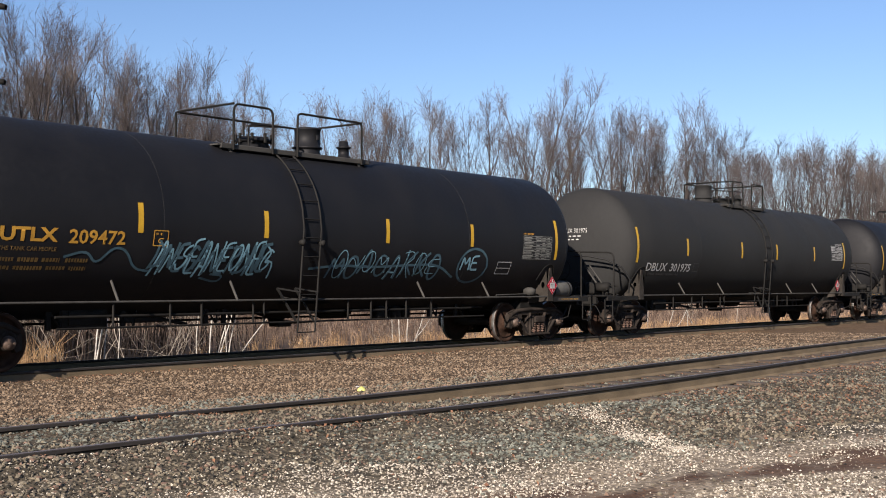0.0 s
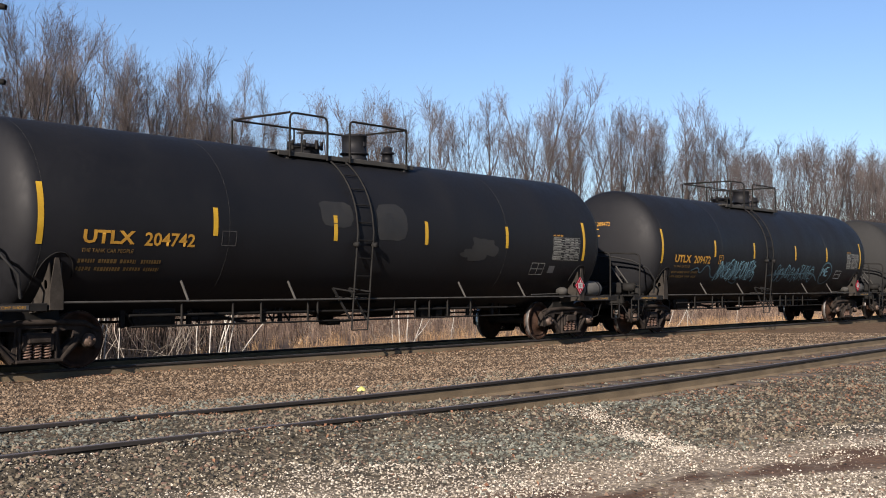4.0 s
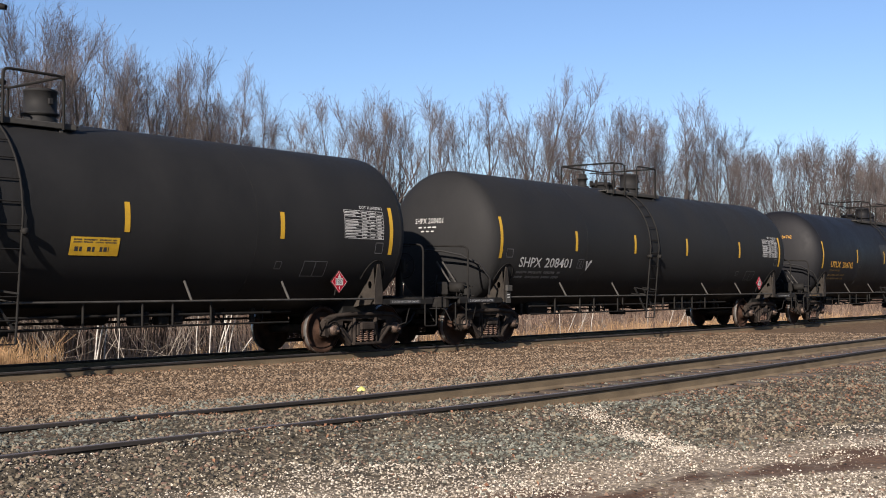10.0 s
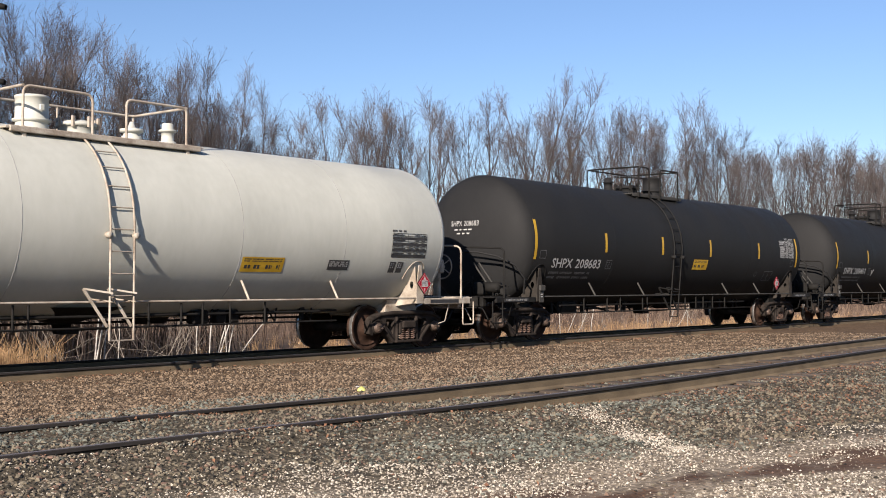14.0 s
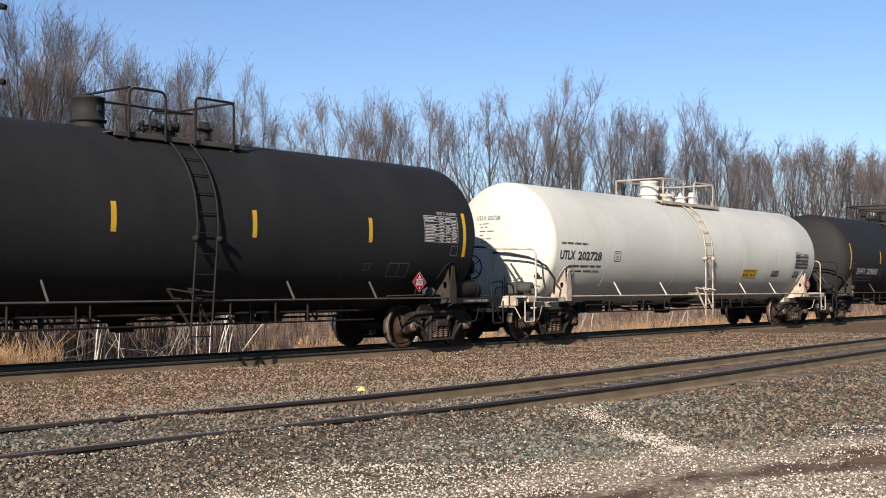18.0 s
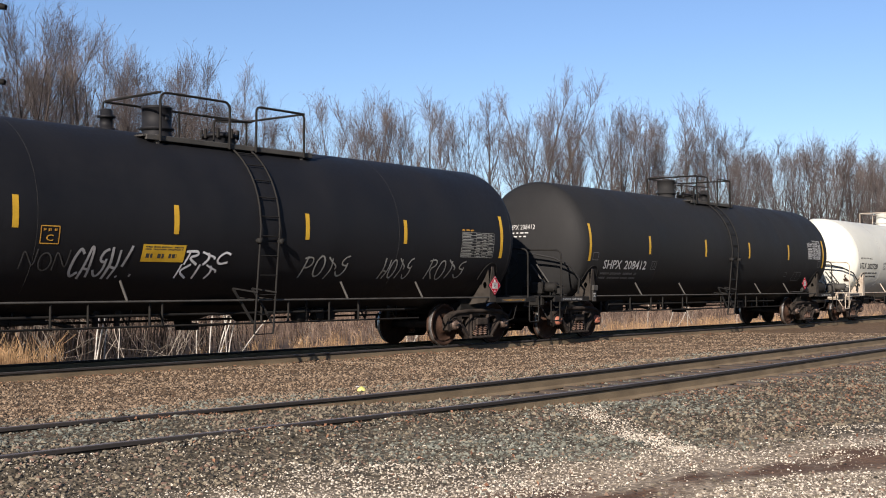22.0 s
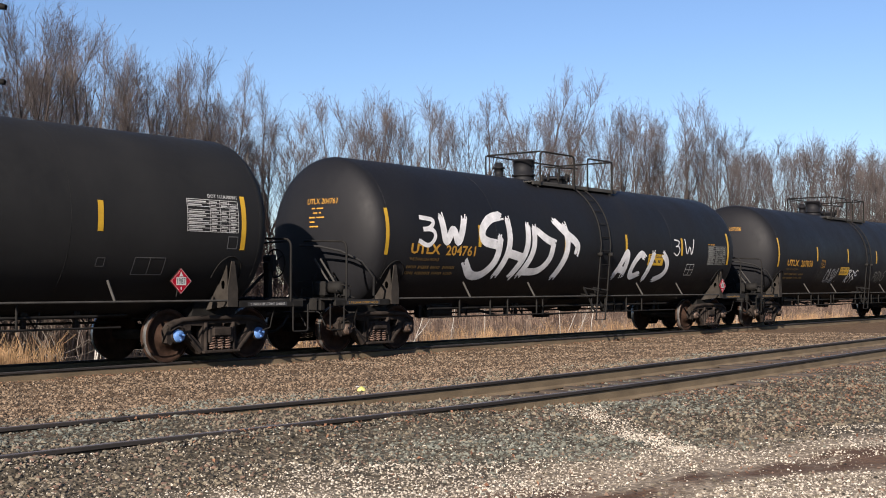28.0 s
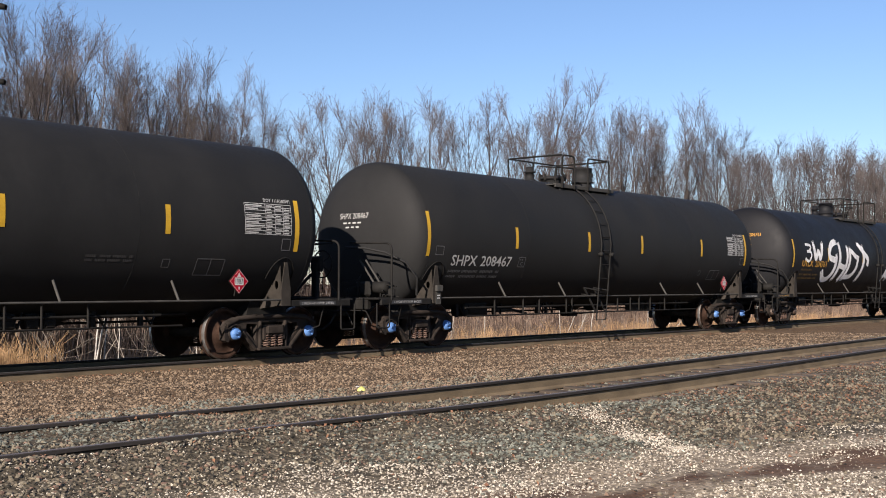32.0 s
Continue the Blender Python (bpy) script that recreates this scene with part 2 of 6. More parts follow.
def ribbon(points, width, lift=0.006):
    """A painted line on the barrel's side, through points (x, arc)."""
    s = Shape()
    fine = []
    for (x0, s0), (x1, s1) in zip(points, points[1:]):
        n = max(1, int(math.hypot(x1 - x0, s1 - s0) / 0.09))
        fine += [(x0 + (x1 - x0) * i / n, s0 + (s1 - s0) * i / n) for i in range(n)]
    fine.append(points[-1])
    verts = []
    for i, (x, a) in enumerate(fine):
        p, q = fine[max(i - 1, 0)], fine[min(i + 1, len(fine) - 1)]
        dx, da = q[0] - p[0], q[1] - p[1]
        k = width / 2 / (math.hypot(dx, da) or 1)
        verts += [on_tank(x - da * k, a + dx * k, lift), on_tank(x + da * k, a - dx * k, lift)]
    s.add(verts, [(2 * i, 2 * i + 1, 2 * i + 3, 2 * i + 2) for i in range(len(fine) - 1)])
    return s


def panel(x0, x1, s0, s1, lift=0.005, into=None):
    """A rectangle of film on the barrel's side."""
    s = into or Shape()
    n = max(1, int(abs(s1 - s0) / 0.08))
    verts = []
    for i in range(n + 1):
        a = s0 + (s1 - s0) * i / n
        verts += [on_tank(x0, a, lift), on_tank(x1, a, lift)]
    return s.add(verts, [(2 * i, 2 * i + 1, 2 * i + 3, 2 * i + 2) for i in range(n)])


def frame_lines(x0, x1, s0, s1, w, rows=0, cols=(), into=None):
    """An outlined box with rules, as stencilled on the side."""
    s = into or Shape()
    for a in [s0, s1] + [s0 + (s1 - s0) * i / rows for i in range(1, rows)]:
        panel(x0, x1, a - w / 2, a + w / 2, 0.006, s)
    for x in [x0, x1] + [x0 + (x1 - x0) * c for c in cols]:
        panel(x - w / 2, x + w / 2, s0, s1, 0.0065, s)
    return s


def bars(x0, x1, s_top, height, count, seed, into=None, gap=0.5):
    """Rows of small writing that cannot be read: plain bars."""
    s = into or Shape()
    rng = random.Random(seed)
    for i in range(count):
        a = s_top - i * height * (1 + gap)
        x = x0
        while x < x1 - 0.02:
            end = min(x + rng.uniform(0.14, 0.34) * (x1 - x0), x1)
            while x < end:
                w = height * rng.uniform(0.35, 0.75)
                panel(x, min(x + w, end), a - height * rng.uniform(0.8, 1.0), a, 0.0055, s)
                x += w + height * 0.22
            x += height * 0.7
    return s


def lettering(text, x0, x1, s0, s1, lift=0.006, slant=0.0, bold=0.012):
    """Letters of the built-in font laid round the barrel between x0 and x1, s0 and s1."""
    cu = bpy.data.curves.new("lettering", "FONT")
    cu.body, cu.resolution_u, cu.offset = text, 2, bold
    ob = bpy.data.objects.new("lettering", cu)
    scene.collection.objects.link(ob)
    me = bpy.data.meshes.new_from_object(ob.evaluated_get(bpy.context.evaluated_depsgraph_get()))
    bpy.data.objects.remove(ob)
    bpy.data.curves.remove(cu)
    bm = bmesh.new()
    bm.from_mesh(me)
    for v in bm.verts:
        v.co.z = 0
    lo = [min(v.co[i] for v in bm.verts) for i in (0, 1)]
    hi = [max(v.co[i] for v in bm.verts) for i in (0, 1)]
    n = max(1, int((s1 - s0) / 0.06))
    for i in range(1, n):
        y = lo[1] + (hi[1] - lo[1]) * i / n
        bmesh.ops.bisect_plane(bm, geom=bm.verts[:] + bm.edges[:] + bm.faces[:], plane_co=(0, y, 0), plane_no=(0, 1, 0))
    bmesh.ops.triangulate(bm, faces=bm.faces[:])
    for v in bm.verts:
        u, w = (v.co.x - lo[0]) / (hi[0] - lo[0]), (v.co.y - lo[1]) / (hi[1] - lo[1])
        v.co = on_tank(x0 + (x1 - x0) * u + slant * w, s0 + (s1 - s0) * w, lift)
    bm.to_mesh(me)
    bm.free()
    return me


def bend(points, r, n=4):
    """A path with its inner corners rounded."""
    out = [Vector(points[0])]
    for a, b, c in zip(points, points[1:], points[2:]):
        a, b, c = Vector(a), Vector(b), Vector(c)
        p = b + (a - b).normalized() * min(r, (a - b).length * 0.45)
        q = b + (c - b).normalized() * min(r, (c - b).length * 0.45)
        for i in range(n + 1):
            t = i / n
            out.append(p * (1 - t) ** 2 + b * 2 * t * (1 - t) + q * t * t)
    out.append(Vector(points[-1]))
    return out


def wheel_shape(side):
    """A wheel in section, turned about the axle; side -1 faces the camera."""
    y = 0.755 * side
    o = side
    prof = [(y + o * 0.075, 0.10), (y + o * 0.075, 0.15), (y + o * 0.0, 0.18), (y - o * 0.035, 0.33), (y + o * 0.0, 0.375), (y + o * 0.035, 0.385), (y + o * 0.035, 0.435), (y + o * 0.028, RW - 0.002),
            (y - o * 0.05, RW + 0.004), (y - o * 0.062, RW + 0.022), (y - o * 0.085, RW + 0.024), (y - o * 0.10, 0.43), (y - o * 0.10, 0.385), (y - o * 0.06, 0.36), (y - o * 0.06, 0.17), (y - o * 0.09, 0.10)]
    return Shape().lathe(prof if side > 0 else prof[::-1], "y", (0, 0, 0), 40)


def rim_shape(side):
    y, o = 0.755 * side, side
    prof = [(y + o * 0.030, RW + 0.0005), (y - o * 0.048, RW + 0.006), (y - o * 0.048, RW - 0.01), (y + o * 0.03, RW - 0.01)]
    return Shape().lathe(prof, "y", (0, 0, 0), 40)


def wheelset(car, x, cap):
    axle = part("wheelset", lambda: Shape().lathe([(-1.02, 0.0), (-1.02, 0.075), (-0.86, 0.075), (-0.84, 0.10), (-0.2, 0.085), (0.2, 0.085), (0.84, 0.10), (0.86, 0.075), (1.02, 0.075), (1.02, 0.0)], "y", (0, 0, 0), 16),
                "cast", car, at=pose(x, 0, RW), key="axle")
    for s in (-1, 1):
        part("wheel", lambda: wheel_shape(s), "wheel", axle, key="wheel%d" % s)
        part("tread", lambda: rim_shape(s), "tread", axle, "polished steel tread", key="tread%d" % s)

        def cap_shape():
            sh = Shape().lathe([(s * 0.90, 0.10), (s * 0.90, 0.118), (s * 1.04, 0.118), (s * 1.055, 0.105), (s * 1.10, 0.10), (s * 1.125, 0.088), (s * 1.13, 0.0)], "y", (0, 0, 0), 20)
            for k in range(3):
                a = 2 * math.pi * k / 3
                sh.lathe([(s * 1.12, 0.02), (s * 1.155, 0.02), (s * 1.157, 0.0)], "y", (0.055 * math.cos(a), 0, 0.055 * math.sin(a)), 6, False)
            return sh
        part("bearing_cap", cap_shape, cap, axle, {"cap_blue": "blue painted cap", "cap_red": "rust-red cap"}.get(cap, ""), key="cap%d" % s)
    return axle


def side_frame_shape(s):
    poly = [(-1.09, 0.34), (-1.01, 0.30), (-0.97, 0.36), (-0.95, 0.50), (-0.79, 0.50), (-0.74, 0.42), (-0.42, 0.13), (0.42, 0.13), (0.74, 0.42), (0.79, 0.50), (0.95, 0.50), (0.97, 0.36), (1.01, 0.30), (1.09, 0.34),
            (1.10, 0.55), (1.02, 0.66), (0.82, 0.73), (0.45, 0.76), (-0.45, 0.76), (-0.82, 0.73), (-1.02, 0.66), (-1.10, 0.55)]
    window = [(-0.27, 0.19), (0.27, 0.19), (0.27, 0.64), (-0.27, 0.64)]
    right = [(0.36, 0.60), (0.40, 0.30), (0.62, 0.50), (0.60, 0.62)]
    left = [(-0.36, 0.60), (-0.60, 0.62), (-0.62, 0.50), (-0.40, 0.30)]
    y0, y1 = sorted((s * 0.91, s * 1.05))
    sh = Shape().prism(poly, y0, y1, (window, right, left))
    for x in (-1, 1):       # flanges that make the casting hollow and heavy
        sh.tube([(x * 0.30, s * 1.06, 0.66), (x * 0.30, s * 1.06, 0.18)], 0.035, 6)
        sh.tube([(x * 0.70, s * 1.05, 0.47), (x * 0.40, s * 1.05, 0.17)], 0.04, 6)
        sh.lathe([(s * 0.93, 0.16), (s * 1.06, 0.15), (s * 1.07, 0.12)], "y", (x * WB / 2, 0, RW + 0.03), 16)
    sh.tube([(-1.05, s * 1.04, 0.60), (-0.8, s * 1.05, 0.71), (-0.4, s * 1.06, 0.735), (0.4, s * 1.06, 0.735), (0.8, s * 1.05, 0.71), (1.05, s * 1.04, 0.60)], 0.045, 8)
    sh.box((0, s * 1.02, 0.165), (0.78, 0.26, 0.05), None, 0.012)
    return sh


def spring_shape():
    pts = [(0.062 * math.cos(2 * math.pi * i / 10), 0.062 * math.sin(2 * math.pi * i / 10), 0.0042 * i) for i in range(51)]
    return Shape().tube(pts, 0.014, 5)


def truck(car, x, caps):
    """A three-piece truck: bolster with its two side frames, springs and brake rigging."""
    bolster = part("truck", lambda: Shape().box((0, 0, 0.56), (0.36, 1.9, 0.24), None, 0.03).box((0, 0, 0.72), (0.42, 0.42, 0.14), None, 0.02)
                   .box((0, -1.07, 0.50), (0.40, 0.16, 0.17), None, 0.03).box((0, 1.07, 0.50), (0.40, 0.16, 0.17), None, 0.03), "cast", car, at=pose(x, 0, 0), key="bolster")
    for s in (-1, 1):
        part("side_frame", lambda: side_frame_shape(s), "cast", bolster, key="side_frame%d" % s)
        for dx in (-0.165, 0.0, 0.165):
            part("spring", spring_shape, "spring", bolster, at=pose(dx, s * 1.05, 0.20), key="spring")
        for dx in (-0.22, 0.22):
            part("friction_casting", lambda: Shape().box((0, 0, 0), (0.09, 0.12, 0.26), None, 0.02), "cast", bolster, at=pose(dx, s * 1.05, 0.44), key="wedge")
    for dx in (-1, 1):
        part("brake_beam", lambda: Shape().tube([(dx * 0.36, -0.78, 0.36), (dx * 0.30, 0, 0.42), (dx * 0.36, 0.78, 0.36)], 0.04, 6).box((dx * 0.40, -0.755, 0.38), (0.06, 0.1, 0.3), None, 0.01).box((dx * 0.40, 0.755, 0.38), (0.06, 0.1, 0.3), None, 0.01),
             "frame", bolster, key="beam%d" % dx)
    return [wheelset(car, x + dx * WB / 2, caps) for dx in (-1, 1)]


def end_gear(car, e, frame, wheel_here):
    """Sill, platform, rails, step and coupler at one end; e is -1 at the rear, 1 at the front."""
    part("stub_sill", lambda: Shape().box((e * 7.55, 0, 0.84), (2.5, 0.72, 0.34), None, 0.02).box((e * 8.72, 0, 0.92), (0.12, 2.3, 0.2), None, 0.015), frame, car, key="sill%d" % e)
    part("saddle", lambda: Shape().prism([(e * 7.12 - 0.5, 0.7), (e * 7.12 + 0.5, 0.7), (e * 7.12 + 0.42, 1.0), (e * 7.12 - 0.42, 1.0)], -0.9, 0.9), frame, car, key="saddle%d" % e)
    for s in (-1, 1):
        # bolster wings: transverse webs with a hole, and the plate that closes them
        def web():
            sh = Shape()
            rim = [(1.45, 0.94), (1.45, 1.30), (1.42, 1.66), (1.36, 1.70), (1.30, 1.58), (1.08, 1.14), (0.80, 0.92), (0.80, 0.86)]
            hole = [(1.33 + 0.05 * math.cos(t * math.pi / 5), 1.30 + 0.075 * math.sin(t * math.pi / 5)) for t in range(10)]
            for dx in (-0.095, 0.095):
                tmp = Shape().prism(rim, -0.008, 0.008, (hole,) if dx < 0 else ())
                sh.add([(dx + v[1], s * v[0], v[2]) for v in tmp.v], tmp.f)
            return sh
        wing = part("bolster_wing", web, "wing" if frame != "frame_white" else frame, car, at=pose(e * 7.06, 0, 0), key="wing%d" % s)
        part("wing_plate", lambda: Shape().prism([(-0.11, 0.93), (0.11, 0.93), (0.11, 1.22), (0.03, 1.70), (-0.03, 1.70), (-0.11, 1.22)], min(s * 1.452, s * 1.472), max(s * 1.452, s * 1.472)), "wing" if frame != "frame_white" else frame, wing, key="wing_plate%d" % s)
        # curved edge of the pad on the tank above the wing
        def pad():
            pts = []
            for i in range(13):
                a = math.pi * i / 12
                x, z = -0.30 * math.cos(a), 1.42 + 0.36 * math.sin(a)
                y = math.sqrt(max(RT * RT - (z - ZC) ** 2, 0.01)) + 0.012
                pts.append((x, s * y, z))
            return Shape().tube(pts, 0.009, 6)
        part("pad_edge", pad, frame, car, at=pose(e * 7.02, 0, 0), key="pad%d" % s)
        part("side_sill", lambda: Shape().box((e * 7.95, s * 1.43, 0.97), (1.5, 0.06, 0.12), None, 0.01), frame, car, key="side_sill%d%d" % (e, s))
        part("step", lambda: Shape().tube(bend([(e * 8.46, s * 1.45, 0.95), (e * 8.46, s * 1.45, 0.47), (e * 8.82, s * 1.45, 0.47), (e * 8.82, s * 1.45, 0.95)], 0.05, 3), 0.017, 6), frame, car, key="step%d%d" % (e, s))
        part("hanger", lambda: Shape().tube([(e * 8.05, s * 1.42, 0.95), (e * 8.05, s * 1.30, 0.55), (e * 7.95, s * 1.2, 0.5)], 0.013, 5), frame, car, key="hanger%d%d" % (e, s))

    deck = part("end_platform", lambda: Shape().box((e * 8.50, 0, 1.03), (0.56, 2.9, 0.03), None, 0.008), frame, car, key="deck%d" % e)
    for i in range(14):
        part("tread_bar", lambda: Shape().box((0, 0, 0), (0.54, 0.03, 0.018)), frame, deck, at=pose(e * 8.50, -1.36 + i * 0.209, 1.052), key="tread_bar")
    for s in (-1, 1):
        part("end_handrail", lambda: Shape().tube(bend([(e * 8.40, s * 1.45, 1.0), (e * 8.40, s * 1.45, 2.12), (e * 8.34, s * 0.25, 2.16)], 0.16), 0.021, 8), frame, car, key="handrail%d%d" % (e, s))
    part("coupler", lambda: Shape().box((e * 8.90, 0, 0.82), (0.5, 0.14, 0.18), None, 0.03).box((e * 9.10, e * 0.07, 0.82), (0.18, 0.24, 0.28), None, 0.05).box((e * 9.06, -e * 0.13, 0.82), (0.2, 0.10, 0.24), None, 0.03), "cast", car, key="coupler%d" % e)
    part("air_hose", lambda: Shape().tube([(e * 8.8, e * 0.3, 0.72), (e * 8.95, e * 0.32, 0.55), (e * 9.05, e * 0.2, 0.42), (e * 9.13, 0.02, 0.40)], 0.022, 6), "rubber", car, "black rubber hose", key="hose%d" % e)
    part("uncoupling_lever", lambda: Shape().tube(bend([(e * 9.0, 0.1, 0.95), (e * 8.86, -0.2, 0.80), (e * 8.86, -1.2, 0.80), (e * 8.86, -1.36, 0.55)], 0.06), 0.013, 5), frame, car, key="lever%d" % e)
    if wheel_here:
        def hand_wheel():
            sh = Shape().tube([(0, 0.26 * math.cos(2 * math.pi * k / 28), 0.26 * math.sin(2 * math.pi * k / 28)) for k in range(28)], 0.016, 6, False, True)
            for k in range(5):
                a = 2 * math.pi * k / 5
                sh.tube([(e * -0.05, 0, 0), (0, 0.26 * math.cos(a), 0.26 * math.sin(a))], 0.011, 5)
            return sh.lathe([(-0.06, 0.05), (0.03, 0.05), (0.035, 0.0)], "x", (0, 0, 0), 10)
        stand = part("brake_stand", lambda: Shape().box((e * 8.60, -0.62, 1.38), (0.10, 0.16, 0.7), None, 0.02).box((e * 8.64, -0.62, 1.70), (0.14, 0.26, 0.30), None, 0.03).tube([(e * 8.6, -0.5, 1.5), (e * 8.2, -0.4, 1.1)], 0.03, 6), frame, car, key="stand%d" % e)
        part("brake_wheel", hand_wheel, frame, stand, at=pose(e * 8.78, -0.62, 1.70), key="hand_wheel%d" % e)
    else:
        def valves():
            rng = random.Random(5)
            sh = Shape().box((e * 8.28, -0.75, 1.22), (0.34, 0.30, 0.30), None, 0.04).lathe([(-0.2, 0.0), (-0.2, 0.12), (0.2, 0.12), (0.2, 0.0)], "y", (e * 8.30, -1.05, 1.25), 14)
            for i in range(9):
                x, y, z = e * rng.uniform(8.1, 8.6), rng.uniform(-1.35, -0.3), rng.uniform(1.12, 1.5)
                sh.tube(bend([(x, y, 1.05), (x, y, z), (x + rng.uniform(-0.3, 0.3), y + rng.uniform(-0.4, 0.4), z + rng.uniform(-0.1, 0.1))], 0.05, 3), 0.014, 5)
            return sh.lathe([(0, 0.09), (0.16, 0.09), (0.2, 0.0)], "z", (e * 8.2, -1.25, 1.05), 12)
        part("brake_valve", valves, "frame_grey" if frame == "frame_white" else frame, car, "grey brake valve with its pipes", key="valves%d" % e)
        part("hose_loop", lambda: Shape().tube([(e * 8.42, -0.2, 2.06), (e * 8.38, -0.7, 2.04), (e * 8.2, -1.1, 1.95), (e * 7.95, -1.42, 1.75), (e * 7.7, -1.5, 1.45), (e * 7.6, -1.4, 1.1)], 0.024, 7), "rubber", car, "black bent hose", key="hose_loop%d" % e)
        for n, dy in enumerate((0.0, -0.16)):
            part("strut", lambda: Shape().tube([(e * 8.36, -0.55 + dy, 1.80), (e * 8.28, -1.02 + dy, 1.16)], 0.022, 6), "frame_grey", car, "dusty grey strut", key="strut%d%d" % (e, n))


def top_gear(car, paint, frame, fl, wide, lx):
    """Platform, rails, manway and valves on top; fl turns the set end for end."""
    zt = ZC + RT
    x0, x1 = ((-0.55, 1.62), (-1.30, 1.95), (-1.29, 1.74))[wide]
    dome, cover_x = (-0.70, 0.70) if wide < 2 else (-0.67, 0.15)
    k = "%d%d%.2f" % (fl, wide, lx)
    ends = (x0, x1) if fl > 0 else (-x1, -x0)

    mid, span = (ends[0] + ends[1]) / 2, ends[1] - ends[0]
    steel = "frame_grey" if frame == "frame" else frame
    for s in (-1, 1):
        plat = part("top_platform", lambda: Shape().box((mid, s * 0.66, zt - 0.142), (span + 0.62, 0.42, 0.022)).box((mid, s * 0.86, zt - 0.16), (span + 0.5, 0.05, 0.09), None, 0.01), steel, car, key="top_deck%d" % s + k)
        for i in range(5):
            part("grating_bar", lambda: Shape().box((0, 0, 0), (span + 0.46, 0.022, 0.02)), steel, plat, at=pose(mid, s * (0.50 + 0.08 * i), zt - 0.115), key="grating_bar" + k)
        for x in ends:
            part("platform_foot", lambda: Shape().box((0, 0, 0), (0.07, 0.05, 0.24), None, 0.008), steel, plat, at=pose(x, s * 0.83, zt - 0.22), key="platform_foot")
    g0, g1 = (lx - 0.33, lx + 0.28) if wide < 2 else (-0.09, 0.54)

    def rail():
        sh = Shape()
        z = zt + (0.60 if wide < 2 else 0.52)
        a, b = ends
        near = -0.915 if wide < 2 else -0.80
        sh.tube(bend([(g0, near, zt - 0.22), (g0, near, z), (a, near, z), (a, near, zt - 0.22)], 0.14), 0.022, 8)
        sh.tube(bend([(g1, near, zt - 0.22), (g1, near, z), (b, near, z), (b, near, zt - 0.22)], 0.10), 0.022, 8)
        sh.tube(bend([(a, near, z), (a, 0.72, z), (b, 0.72, z), (b, near, z)], 0.10), 0.022, 8)
        for x in (a, b, (a + b) / 2):
            sh.tube([(x, 0.72, z), (x, 0.72, zt - 0.22)], 0.020, 6)
        return sh
    part("top_handrail", rail, frame, car, key="top_rail" + k)
    if wide < 2:
        c = fl * cover_x
        part("lid_rail", lambda: Shape().tube(bend([(c - 0.48, -0.42, zt - 0.08), (c - 0.48, -0.42, zt + 0.36), (c + 0.45, -0.42, zt + 0.40), (c + 0.45, 0.70, zt + 0.52)], 0.10), 0.018, 7), frame, car, key="lid_rail" + k)
    part("manway", lambda: Shape().lathe([(zt - 0.08, 0.30), (zt + 0.05, 0.25), (zt + 0.09, 0.25), (zt + 0.10, 0.30), (zt + 0.13, 0.30), (zt + 0.14, 0.258), (zt + 0.46, 0.258), (zt + 0.465, 0.268), (zt + 0.495, 0.268), (zt + 0.51, 0.245), (zt + 0.54, 0.0)], "z", (fl * dome, 0, 0), 28)
         .box((fl * dome, -0.295, zt + 0.3), (0.08, 0.04, 0.10), None, 0.01), paint, car, "round fittings housing", key="manway" + k)

    def lid():
        sh = Shape().lathe([(zt - 0.05, 0.30), (zt + 0.10, 0.28), (zt + 0.10, 0.33), (zt + 0.15, 0.33), (zt + 0.19, 0.22), (zt + 0.21, 0.0)], "z", (fl * cover_x, 0, 0), 24)
        return sh
    cover = part("manway_lid", lid, paint, car, key="lid" + k)
    for i in range(8):
        a = 2 * math.pi * i / 8
        part("eye_bolt", lambda: Shape().lathe([(0.07, 0.03), (0.24, 0.03), (0.25, 0.0)], "z", (0, 0, 0), 6, False), frame, cover, at=pose(fl * cover_x + 0.33 * math.cos(a), 0.33 * math.sin(a), zt), key="eye_bolt")
    vx = (fl * 1.70, -fl * 1.72, 1.95)[wide]
    if wide == 2:
        part("vent", lambda: Shape().lathe([(zt - 0.05, 0.17), (zt + 0.05, 0.17), (zt + 0.05, 0.14), (zt + 0.12, 0.14), (zt + 0.12, 0.20), (zt + 0.17, 0.20), (zt + 0.17, 0.08), (zt + 0.30, 0.03), (zt + 0.30, 0.0)], "z", (1.2, 0, 0), 16), paint, car)
    part("safety_valve", lambda: Shape().lathe([(zt - 0.05, 0.15), (zt + 0.03, 0.15), (zt + 0.03, 0.11), (zt + 0.20, 0.11), (zt + 0.20, 0.155), (zt + 0.235, 0.155), (zt + 0.235, 0.105), (zt + 0.34, 0.10), (zt + 0.35, 0.085), (zt + 0.35, 0.0)], "z", (vx, 0, 0), 14), paint, car, key="valve" + k)


def ladder_path():
    """Side rails run up past the barrel's widest point and then hug its curve to the platform."""
    foot = 1.47 if RT > 1.55 else RT + 0.05
    path = [(-foot, 0.45), (-foot * 0.4 - (RT + 0.055) * 0.6, 1.6), (-RT - 0.055, ZC)]
    for i in range(1, 9):
        a = 0.09 + i * 0.117
        path.append((-(RT + 0.045) * math.cos(a), ZC + (RT + 0.045) * math.sin(a)))
    return [Vector((0, y, z)) for y, z in path]


